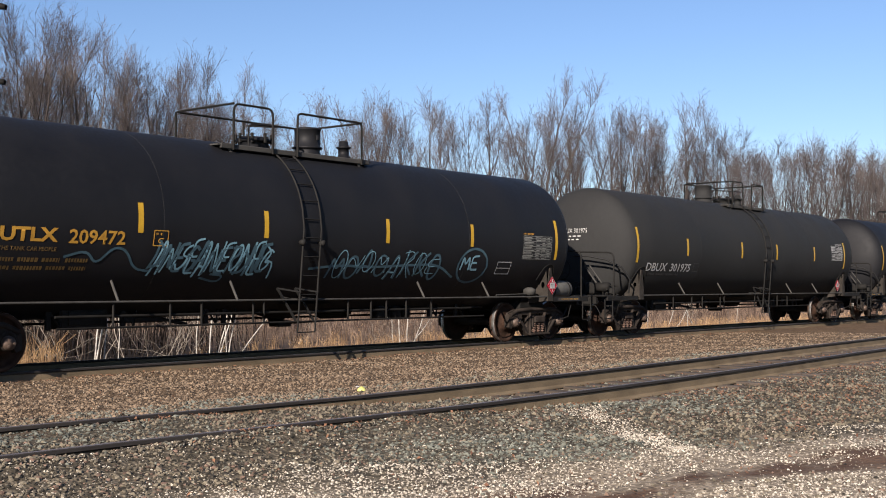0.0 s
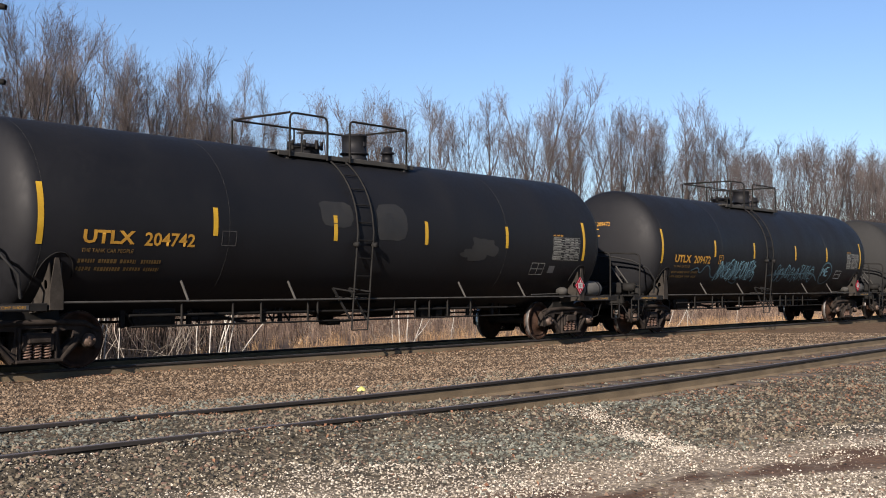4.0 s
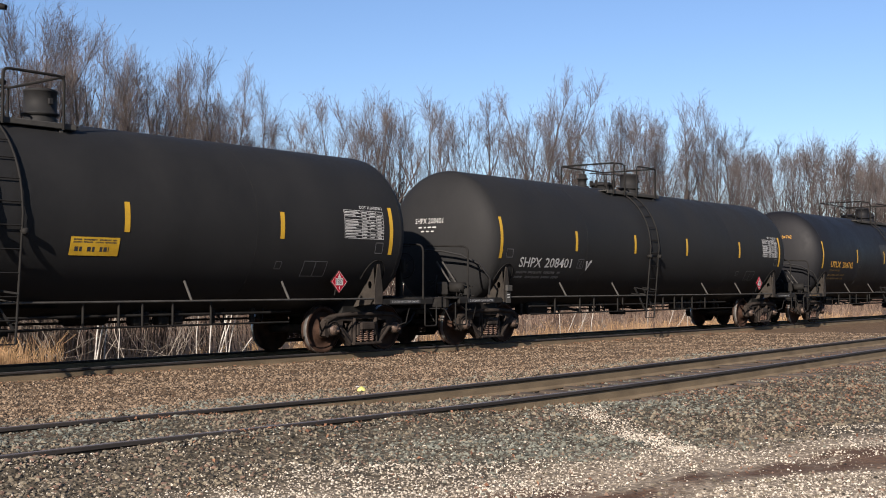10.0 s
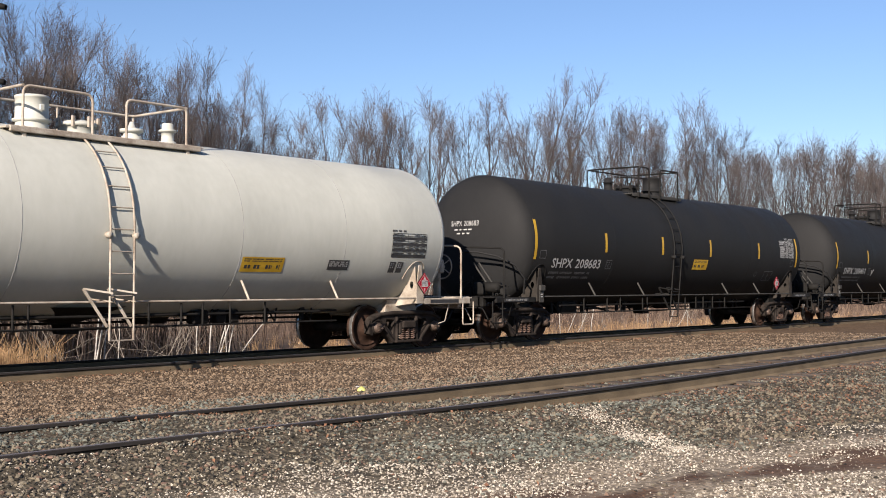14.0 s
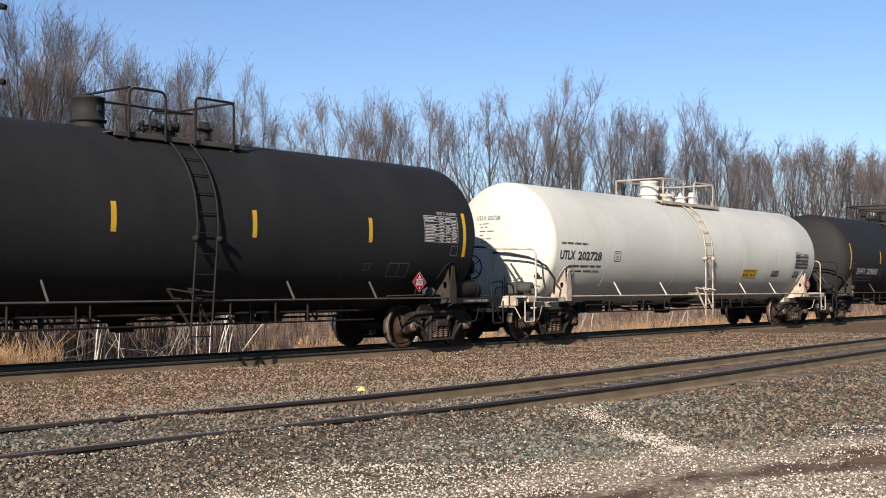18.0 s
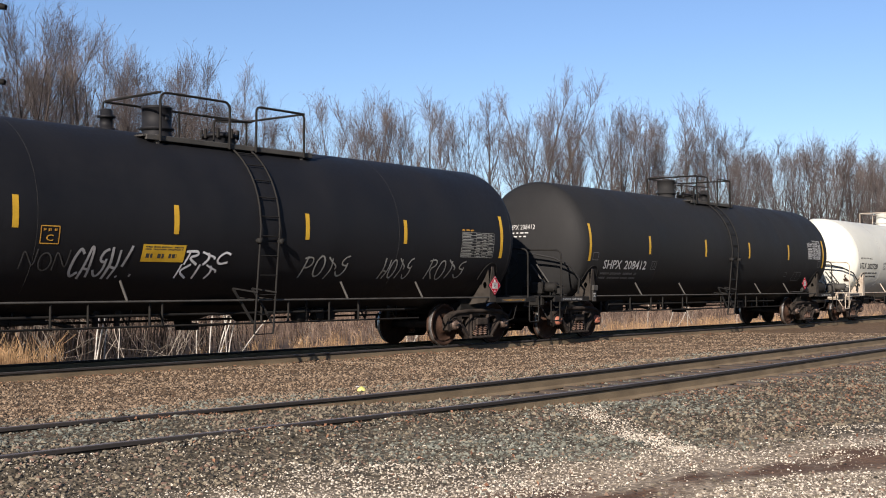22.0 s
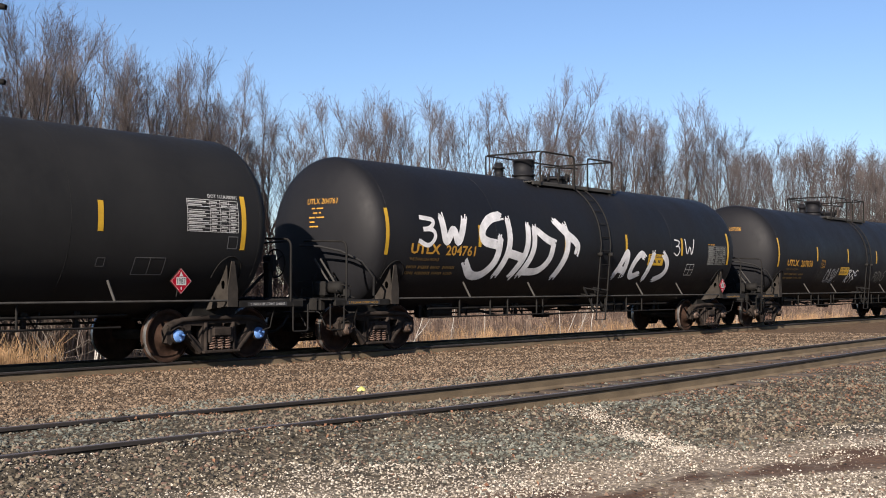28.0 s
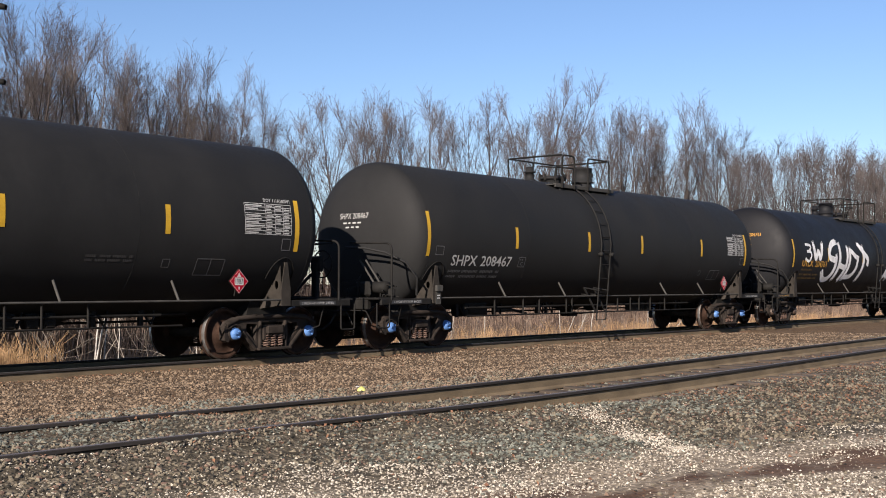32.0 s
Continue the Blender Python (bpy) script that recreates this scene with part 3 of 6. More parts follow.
def ladder(car, frame, lx):
    pts = ladder_path()
    key = "%.3f" % RT
    y0 = pts[0].y

    def rails():
        sh = Shape()
        for x in (-0.215, 0.215):
            sh.tube([(x, p.y, p.z) for p in pts], 0.019, 6)
            sh.tube([(x, y0 - 0.05, 1.04), (x, -1.0, 1.08)], 0.016, 5)
            sh.tube([(x, -RT - 0.05, 2.05), (x, -RT + 0.03, 2.08)], 0.014, 5)
        return sh
    ob = part("ladder", rails, frame, car, at=pose(lx, 0, 0), key="ladder" + key)
    total, step, n = 0.0, 0.0, 0
    for p, q in zip(pts, pts[1:]):
        d = (q - p).length
        while step <= total + d:
            r = p + (q - p) * ((step - total) / d)
            part("rung", lambda: Shape().tube([(-0.215, 0, 0), (0.215, 0, 0)], 0.011, 5), frame, ob, at=pose(0, r.y, r.z), key="rung")
            step += 0.34
        total += d
    for x in (-0.215, 0.215):
        part("ladder_bracket", lambda: Shape().tube([(-0.40, y0 + 0.10, 1.24), (-0.04, y0, 0.66)], 0.024, 4).tube([(-0.40, y0 + 0.10, 1.24), (0, y0 - 0.08, 1.17)], 0.020, 4), frame, ob, at=pose(x, 0, 0), key="ladder_bracket" + key)
    for x in (-0.245, 0.245):
        part("bumper", lambda: Shape().lathe([(-0.05, 0.0), (-0.05, 0.05), (0.03, 0.05), (0.10, 0.02)], "y", (0, 0, 0), 10), frame, ob, at=pose(x, -RT - 0.05, 2.06), key="bumper")
    return ob


def under_gear(car, frame, paint, lx):
    low = "frame"
    part("side_rail", lambda: Shape().tube([(-7.0, -1.45, 1.035), (7.0, -1.45, 1.035)], 0.019, 8).tube([(-7.0, 1.45, 1.035), (7.0, 1.45, 1.035)], 0.019, 8), "frame_grey" if frame == "frame" else frame, car, key="side_rail")
    for x in (-4.65, -2.28, 2.6, 4.75):
        for s in (-1, 1):
            part("rail_bracket", lambda: Shape().tube([(0, s * 1.45, 1.035), (0, s * 1.25, 1.36), (0, s * 1.20, 1.40)], 0.024, 5), "frame_grey" if frame != "frame_white" else frame, car, at=pose(x, 0, 0), key="bracket%d" % s)

    for n, (x0, x1, y, z, r) in enumerate(((-5.2, 5.6, -0.55, 0.80, 0.022), (-5.4, 5.2, -0.95, 0.62, 0.018), (-5.4, 4.8, -0.90, 0.80, 0.024), (-6.0, 6.0, 0.3, 0.66, 0.022), (-6.4, 6.4, 0.8, 0.86, 0.02))):
        part("brake_rod", lambda: Shape().tube([(x0, y, z), (x1, y, z)], r, 6), low, car, key="rod%d" % n)
    for x in (-4.4, -3.3, -2.65, -1.5, -1.25, 0.9, 1.55, 2.0, 2.6, 3.4):
        part("rod_hanger", lambda: Shape().tube([(0, -0.95, 0.62), (0, -0.95, 1.0)], 0.022, 5), low, car, at=pose(x, 0, 0), key="rod_hanger")
    for x in (-5.35, -4.0, -2.3, -1.9, 2.2, 3.7, 4.6):
        part("pipe_strap", lambda: Shape().box((0, -0.62, 0.80), (0.09, 0.06, 0.42), None, 0.01).tube([(0, -0.6, 0.95), (0.16, -0.7, 0.62), (0.3, -0.6, 0.95)], 0.022, 5), low, car, at=pose(x, 0, 0), key="pipe_strap")
    part("equipment_box", lambda: Shape().box((-4.75, -0.50, 0.77), (0.86, 0.40, 0.34), None, 0.03).box((-4.75, -0.71, 0.77), (0.60, 0.03, 0.22), None, 0.01), low, car, key="equipment_box")
    part("brake_lever", lambda: Shape().box((-3.55, -0.55, 0.72), (0.95, 0.10, 0.10), pose(0, 0, 0, 0, 0, 14), 0.02).tube([(-3.1, -0.45, 0.72), (-2.7, -0.62, 0.62)], 0.03, 6), low, car, key="brake_lever")
    part("bottom_outlet", lambda: Shape().lathe([(0.95, 1.05), (0.86, 0.80), (0.76, 0.50), (0.70, 0.30), (0.66, 0.16), (0.50, 0.13), (0.50, 0.0)], "z", (-0.1, 0, 0), 24).box((-0.1, -0.2, 0.56), (0.34, 0.12, 0.12), None, 0.02)
         .tube([(-0.1, 0, 0.55), (0.3, -0.7, 0.60)], 0.018, 5), low, car, key="outlet")
    part("air_reservoir", lambda: Shape().lathe([(-0.45, 0.0), (-0.43, 0.10), (-0.36, 0.15), (0.36, 0.15), (0.43, 0.10), (0.45, 0.0)], "x", (1.7, 0.25, 0.76), 18), low, car, key="reservoir")
    part("brake_cylinder", lambda: Shape().lathe([(-0.22, 0.0), (-0.22, 0.16), (0.16, 0.16), (0.24, 0.08), (0.5, 0.03), (0.5, 0.0)], "x", (3.1, -0.30, 0.80), 18), low, car, key="cylinder")
    for x, w in ((2.15, 0.34), (2.6, 0.22), (2.9, 0.2)):
        part("valve_box", lambda: Shape().box((0, 0, 0), (w, 0.22, 0.24), None, 0.03).tube([(0, 0, 0.1), (0, 0.1, 0.35)], 0.03, 6), low, car, at=pose(x, -0.62, 0.74), key="valve_box%.2f" % w)
    ladder(car, "ladder_steel" if frame == "frame" else frame, lx)


def placard(car, x, z, y):
    """A red diamond on a holder plate, with a white band."""
    d = 0.205
    pl = part("placard", lambda: Shape().prism([(0, -d), (d, 0), (0, d), (-d, 0)], -0.006, 0.004), "red", car, "red diamond hazard placard", at=pose(x, y, z), key="placard")
    part("placard_edge", lambda: frame_diamond(d), "white_text", pl, key="placard_edge")
    part("placard_panel", lambda: Shape().box((0, -0.008, 0), (0.19, 0.003, 0.13)), "white_text", pl, "white panel", key="placard_panel")
    part("placard_number", lambda: flat_text("1987", 0.165, 0.095, -0.011), "black_text", pl, key="placard_number")
    part("placard_flame", lambda: Shape().prism([(-0.045, 0.075), (0.045, 0.075), (0.02, 0.11), (0.0, 0.15), (-0.02, 0.11)], -0.0095, -0.0065).box((0, -0.008, -0.115), (0.02, 0.003, 0.05)), "white_text", pl, key="placard_flame")
    part("holder", lambda: Shape().box((0, 0.02, 0), (0.3, 0.02, 0.3), pose(0, 0, 0, 0, 45, 0), 0.004).tube([(0, 0.03, 0.1), (0, 0.12, -0.25)], 0.012, 5), "frame", pl, key="holder")


def frame_diamond(d):
    s = Shape()
    q = [(0, -d), (d, 0), (0, d), (-d, 0)]
    for i in range(4):
        a, b = q[i], q[(i + 1) % 4]
        for k0, k1 in ((0.97, 0.93),):
            s.add([(a[0] * k0, -0.0085, a[1] * k0), (b[0] * k0, -0.0085, b[1] * k0), (b[0] * k1, -0.0085, b[1] * k1), (a[0] * k1, -0.0085, a[1] * k1)], [(0, 1, 2, 3)])
    return s


def flat_text(text, w, h, y):
    cu = bpy.data.curves.new("lettering", "FONT")
    cu.body, cu.resolution_u = text, 2
    ob = bpy.data.objects.new("lettering", cu)
    scene.collection.objects.link(ob)
    me = bpy.data.meshes.new_from_object(ob.evaluated_get(bpy.context.evaluated_depsgraph_get()))
    bpy.data.objects.remove(ob)
    bpy.data.curves.remove(cu)
    co = np.empty(len(me.vertices) * 3)
    me.vertices.foreach_get("co", co)
    co = co.reshape(-1, 3)
    lo, hi = co.min(0), co.max(0)
    out = np.zeros_like(co)
    out[:, 0] = ((co[:, 0] - lo[0]) / (hi[0] - lo[0]) - 0.5) * w
    out[:, 2] = ((co[:, 1] - lo[1]) / (hi[1] - lo[1]) - 0.5) * h
    out[:, 1] = y
    me.vertices.foreach_set("co", out.ravel())
    me.update()
    return me


def tank_car(x, paint, frame, lx, fl, wide, caps, stripes, label):
    use_tank(*((1.525, 2.256, 7.62, 0.46, 7.70) if paint == "white" else (1.576, 2.316)))
    car = thing("tank_car", label, "tank car", "tank cars of the train", m=pose(x, 0, 0))
    tank = part("tank", tank_shape, paint, car, key="tank%.2f" % LF)
    for k in (-LT + 0.02, -5.3, -1.7, 2.4, 4.9, LF - 0.02) if paint == "white" else (-LT + 0.02, -3.9, 3.9, LF - 0.02):
        part("weld_seam", lambda: seam_shape(0.003 if paint == "white" else 0.002), "spray_thin" if paint == "white" else "patch" if paint == "black" else paint, tank, at=pose(k, 0, 0), key="seam")
    wheels = truck(car, -TC, caps[0]) + truck(car, TC, caps[1])
    for e in (-1, 1):
        end_gear(car, e, frame, e > 0)
    top_gear(car, paint, frame, fl, wide, lx)
    under_gear(car, frame, paint, lx)
    n = len(stripes)
    for i, sx in enumerate(stripes):
        h = 0.46 if i in (0, n - 1) else 0.235
        part("reflective_strip", lambda: panel(-0.05, 0.05, 0.03 - h, 0.03 + h), "yellow", car, "yellow reflective strip", at=pose(sx, 0, 0), key="strip%.2f" % h)
    return car, wheels


# the train, front car first: place of its centre at 9 s, and what sets it apart
SIX = (-7.4, -4.35, -1.45, 1.3, 4.35, 7.2)
TRAIN = [
    (95.80, "black", "frame", -0.7, 1, 1, ("cap_dark", "cap_dark"), SIX, "black tank car with yellow reflective strips"),
    (77.50, "olive", "frame", 0.5, 1, 0, ("cap_dark", "cap_dark"), (-7.4, -4.7, -1.3, 1.2, 4.2, 6.9), "faded grey-black tank car with white lettering"),
    (59.20, "black", "frame", -0.7, -1, 1, ("cap_dark", "cap_dark"), (-7.4, -4.34, -1.75, 1.36, 4.0, 7.16), "black tank car with yellow lettering and pale blue graffiti"),
    (40.95, "black", "frame", -0.65, -1, 1, ("cap_dark", "cap_dark"), (-7.4, -4.2, -1.4, 1.18, 3.9, 7.0), "black tank car with yellow lettering and grey paint patches"),
    (22.68, "charcoal", "frame", -0.74, -1, 0, ("cap_dark", "cap_dark"), (-7.37, -4.39, -1.65, 1.13, 4.40, 7.25), "charcoal tank car with white lettering"),
    (4.42, "charcoal", "frame", -0.74, -1, 0, ("cap_dark", "cap_dark"), (-7.35, -4.34, -1.5, 1.26, 4.47, 7.3), "charcoal tank car with white lettering and a yellow notice"),
    (-13.90, "white", "frame_white", -0.05, 1, 2, ("cap_dark", "cap_dark"), (), "dusty white tank car with black lettering"),
    (-32.37, "charcoal", "frame", 0.5, 1, 0, ("cap_red", "cap_dark"), (-7.31, -4.43, -1.27, 1.55, 4.44, 7.3), "charcoal tank car with white lettering and rust-red bearing caps"),
    (-50.52, "black", "frame", 0.5, 1, 1, ("cap_dark", "cap_dark"), (-7.38, -4.25, -1.45, 1.43, 4.08, 7.24), "black tank car with yellow lettering and thin grey graffiti"),
    (-68.80, "black", "frame", 0.5, 1, 1, ("cap_dark", "cap_dark"), (-7.4, -4.48, -1.19, 1.57, 4.5, 7.3), "black tank car with broad white graffiti"),
    (-87.01, "charcoal", "frame", -0.74, -1, 0, ("cap_blue", "cap_blue"), (-7.41, -4.39, -1.42, 1.1, 4.4, 7.2), "charcoal tank car with white lettering and blue bearing caps"),
    (-105.27, "charcoal", "frame", -0.74, -1, 0, ("cap_dark", "cap_blue"), (-7.4, -4.4, -1.3, 1.59, 4.43, 7.22), "charcoal tank car with white lettering on its side"),
]


def run(t):
    """How far the train has come at t, from its place at 9 s."""
    return 4.889 * (t - 9) - 0.00052 * (t - 9) ** 2


# ------------------------------------------------------------ ground and tracks
NEAR_Y, NEAR_Z, GAUGE = -8.56, 0.122, 1.477        # the empty track's centre line and rail height
RAIL_H = 0.18


def ground_height(x, y):
    z = np.interp(y, [-40, -14, -11, -9.6, -7.4, -5.5, -2.6, -1.6, 1.6, 2.6, 5, 14, 60, 400], [-0.16, -0.13, -0.09, -0.035, -0.035, -0.10, -0.15, -0.14, -0.14, -0.30, -0.62, -0.75, -0.6, -0.6])
    d = np.minimum(np.abs(y - NEAR_Y + 0.74), np.abs(y - NEAR_Y - 0.74))
    lift = np.interp(x, [2, 6.5, 9.0, 12.0], [0.125, 0.118, 0.055, -0.046]) * np.exp(-((y - NEAR_Y) / 1.3) ** 4) + np.interp(x, [2, 8, 11], [0.056, 0.05, 0.0]) * np.exp(-((y - NEAR_Y + 0.93) / 0.22) ** 2)
    n = 0.018 * np.sin(1.7 * x + 0.8 * y) * np.sin(0.9 * x - 1.3 * y + 1.0) + 0.012 * np.sin(3.9 * x + 2.2 * y) * np.cos(2.8 * y - 1.1 * x)
    return z + lift + n


def grid_mesh(name, xs, ys, height):
    X, Y = np.meshgrid(xs, ys)
    Z = height(X, Y)
    co = np.stack([X, Y, Z], -1).reshape(-1, 3)
    nx, ny = len(xs), len(ys)
    i = (np.arange(ny - 1)[:, None] * nx + np.arange(nx - 1)[None, :]).ravel()
    quads = np.stack([i, i + 1, i + nx + 1, i + nx], 1)
    me = bpy.data.meshes.new(name)
    me.from_pydata(co.tolist(), [], quads.tolist())
    me.polygons.foreach_set("use_smooth", [True] * len(quads))
    me.update()
    return me


xs = np.concatenate([np.linspace(-500, -20, 13), np.linspace(-15, 2, 18), np.linspace(2.2, 40, 190), np.linspace(41, 130, 60), np.linspace(140, 1600, 22)])
ys = np.concatenate([np.linspace(-400, -20, 10), np.linspace(-18, -14.2, 6), np.linspace(-14, 6, 110), np.linspace(6.5, 70, 60), np.linspace(80, 1600, 20)])


def ground_material():
    """Gravel: brown dirty ballast between the tracks, grey stone before them, pale chips and brown ruts on the lane."""
    m = bpy.data.materials.new("gravel_ground")
    m.use_nodes = True
    n, l = m.node_tree.nodes, m.node_tree.links
    b = n["Principled BSDF"]
    b.inputs["Roughness"].default_value = 0.95
    b.inputs["Specular IOR Level"].default_value = 0.15
    co = n.new("ShaderNodeTexCoord")
    sep = n.new("ShaderNodeSeparateXYZ")
    l.new(co.outputs["Object"], sep.inputs[0])

    def noise_at(scale, detail=5.0, stretch=(1, 1, 1)):
        mp = n.new("ShaderNodeMapping")
        mp.inputs["Scale"].default_value = stretch
        l.new(co.outputs["Object"], mp.inputs[0])
        t = n.new("ShaderNodeTexNoise")
        t.inputs["Scale"].default_value, t.inputs["Detail"].default_value = scale, detail
        l.new(mp.outputs[0], t.inputs["Vector"])
        return t.outputs[0]

    def math_node(op, a, bb, c=None):
        q = n.new("ShaderNodeMath")
        q.operation = op
        for i, v in enumerate((a, bb, c)):
            if v is None:
                continue
            if isinstance(v, (int, float)):
                q.inputs[i].default_value = v
            else:
                l.new(v, q.inputs[i])
        return q.outputs[0]

    def ramp(v, *stops):
        r = n.new("ShaderNodeValToRGB")
        e = r.color_ramp.elements
        while len(e) < len(stops):
            e.new(0.5)
        for el, (p, c) in zip(e, stops):
            el.position, el.color = p, (*c, 1)
        l.new(v, r.inputs[0])
        return r.outputs[0]

    def mixed(f, a, bb):
        q = n.new("ShaderNodeMix")
        q.data_type = "RGBA"
        l.new(f, q.inputs[0])
        l.new(a, q.inputs[6])
        l.new(bb, q.inputs[7])
        return q.outputs[2]
    vor = n.new("ShaderNodeTexVoronoi")
    vor.inputs["Scale"].default_value = 26
    l.new(co.outputs["Object"], vor.inputs["Vector"])
    stone = n.new("ShaderNodeSeparateColor")
    l.new(vor.outputs["Color"], stone.inputs[0])
    pick = stone.outputs[0]
    big = noise_at(0.55, 4)
    brown = ramp(math_node("MULTIPLY_ADD", pick, 0.5, math_node("MULTIPLY", noise_at(2.2), 0.6)), (0.15, (0.037, 0.024, 0.0145)), (0.55, (0.086, 0.057, 0.034)), (0.95, (0.150, 0.105, 0.066)))
    grey = ramp(math_node("MULTIPLY_ADD", pick, 0.6, math_node("MULTIPLY", noise_at(2.6), 0.5)), (0.15, (0.022, 0.019, 0.013)), (0.55, (0.056, 0.047, 0.033)), (0.95, (0.15, 0.126, 0.09)))
    pale = ramp(math_node("MULTIPLY_ADD", pick, 0.6, math_node("MULTIPLY", noise_at(3.1), 0.5)), (0.15, (0.085, 0.068, 0.050)), (0.55, (0.175, 0.144, 0.105)), (0.95, (0.31, 0.26, 0.195)))
    dirt = ramp(noise_at(4, 6), (0.3, (0.0536, 0.0312, 0.0208)), (0.8, (0.1136, 0.0736, 0.0488)))
    wild = ramp(noise_at(1.5, 6), (0.3, (0.060, 0.040, 0.026)), (0.8, (0.185, 0.130, 0.088)))
    y = sep.outputs[1]
    x = sep.outputs[0]
    wob = math_node("MULTIPLY_ADD", big, 2.4, y)

    def band(v, lo, hi):
        r = n.new("ShaderNodeMapRange")
        r.interpolation_type = "SMOOTHSTEP"
        r.inputs["From Min"].default_value, r.inputs["From Max"].default_value = lo, hi
        l.new(v, r.inputs["Value"])
        return r.outputs[0]
    col = mixed(band(wob, -7.4, -6.0), grey, brown)
    lane = band(math_node("MULTIPLY_ADD", x, 0.28, wob), -7.75, -8.8)
    col = mixed(lane, col, pale)
    rut_at = math_node("MULTIPLY_ADD", x, 0.30, math_node("MULTIPLY_ADD", noise_at(0.9, 3), 0.9, y))
    rut = math_node("MULTIPLY", band(math_node("ABSOLUTE", math_node("ADD", rut_at, 9.85), 0), 0.40, 0.12), band(noise_at(1.3, 4, (0.6, 1.6, 1)), 0.42, 0.56))
    col = mixed(rut, col, dirt)
    # a darker tone of the rough ground, taking over below about x = 22
    dark_wild = ramp(noise_at(2.5, 6), (0.3, (0.016, 0.012, 0.009)), (0.8, (0.060, 0.045, 0.033)))
    wild = mixed(band(math_node("MULTIPLY_ADD", big, 6.0, x), 27.5, 22.5), wild, dark_wild)
    col = mixed(band(y, 2.4, 4.5), col, wild)
    l.new(col, b.inputs["Base Color"])
    bp = n.new("ShaderNodeBump")
    bp.inputs["Strength"].default_value, bp.inputs["Distance"].default_value = 0.8, 0.014
    l.new(vor.outputs["Distance"], bp.inputs["Height"])
    l.new(bp.outputs[0], b.inputs["Normal"])
    return m


MAT["ground"] = ground_material()
ground_me = grid_mesh("ground", xs, ys, ground_height)
ground_me.materials.append(MAT["ground"])
thing("ground", "brown and grey railway gravel, pale on the lane", "ground", kind="structure", data=ground_me)


def rail_profile():
    return [(-0.076, 0.0), (0.076, 0.0), (0.076, 0.012), (0.02, 0.026), (0.009, 0.04), (0.009, 0.136), (0.032, 0.150), (0.032, 0.173), (0.026, RAIL_H), (-0.026, RAIL_H), (-0.032, 0.173), (-0.032, 0.150), (-0.009, 0.136), (-0.009, 0.04), (-0.02, 0.026), (-0.076, 0.012)]


def rail(name, y, z, bow, x0, x1, head, label):
    """A rail of real section from x0 to x1; bow: its sideways drift at x."""
    prof = rail_profile()
    n = 140
    body, top, flank = Shape(), Shape(), Shape()
    verts = []
    for i in range(n + 1):
        x = x0 + (x1 - x0) * (i / n) ** 1.8
        dy, dz = bow(x)
        verts += [(x, y + dy + a, z + dz - RAIL_H + b) for a, b in prof]
    k = len(prof)
    faces, side, cap = [], [], []
    for i in range(n):
        for j in range(k):
            q = (i * k + j, i * k + (j + 1) % k, (i + 1) * k + (j + 1) % k, (i + 1) * k + j)
            (cap if j == 8 else side if 5 <= j <= 11 else faces).append(q)
    body.add(verts, faces)
    top.add(verts, cap)
    flank.add(verts, side)
    ob = thing(name, label, "rail", "rails of the two tracks", "structure")
    part("web", body, "rail_side", ob, "rust-brown web and foot")
    part("head", flank, "rail_old", ob, "dark steel head")
    part("running_surface", top, head, ob, "worn steel running surface")
    return ob


flat = lambda x: (0.0, 0.0)
DRIFT = ([2, 4.6, 6.5, 9, 12, 16, 22, 30, 60], [0.24, 0.19, 0.02, -0.17, -0.19, -0.06, 0.20, 0.45, 0.45])
bent = lambda x: (float(np.interp(x, *DRIFT)), 0.0)
rail("rail", -0.752, 0.0, flat, -30, 420, "rail_top", "running rail under the train, rusty with a worn top")
rail("rail", 0.752, 0.0, flat, -30, 420, "rail_top", "running rail under the train, rusty with a worn top")
rail("rail", NEAR_Y - 0.738, NEAR_Z, bent, -30, 420, "rail_worn", "rusty rail of the empty track, half sunk in gravel")
rail("rail", NEAR_Y + 0.738, NEAR_Z, bent, -30, 420, "rail_worn", "rusty rail of the empty track, half sunk in gravel")


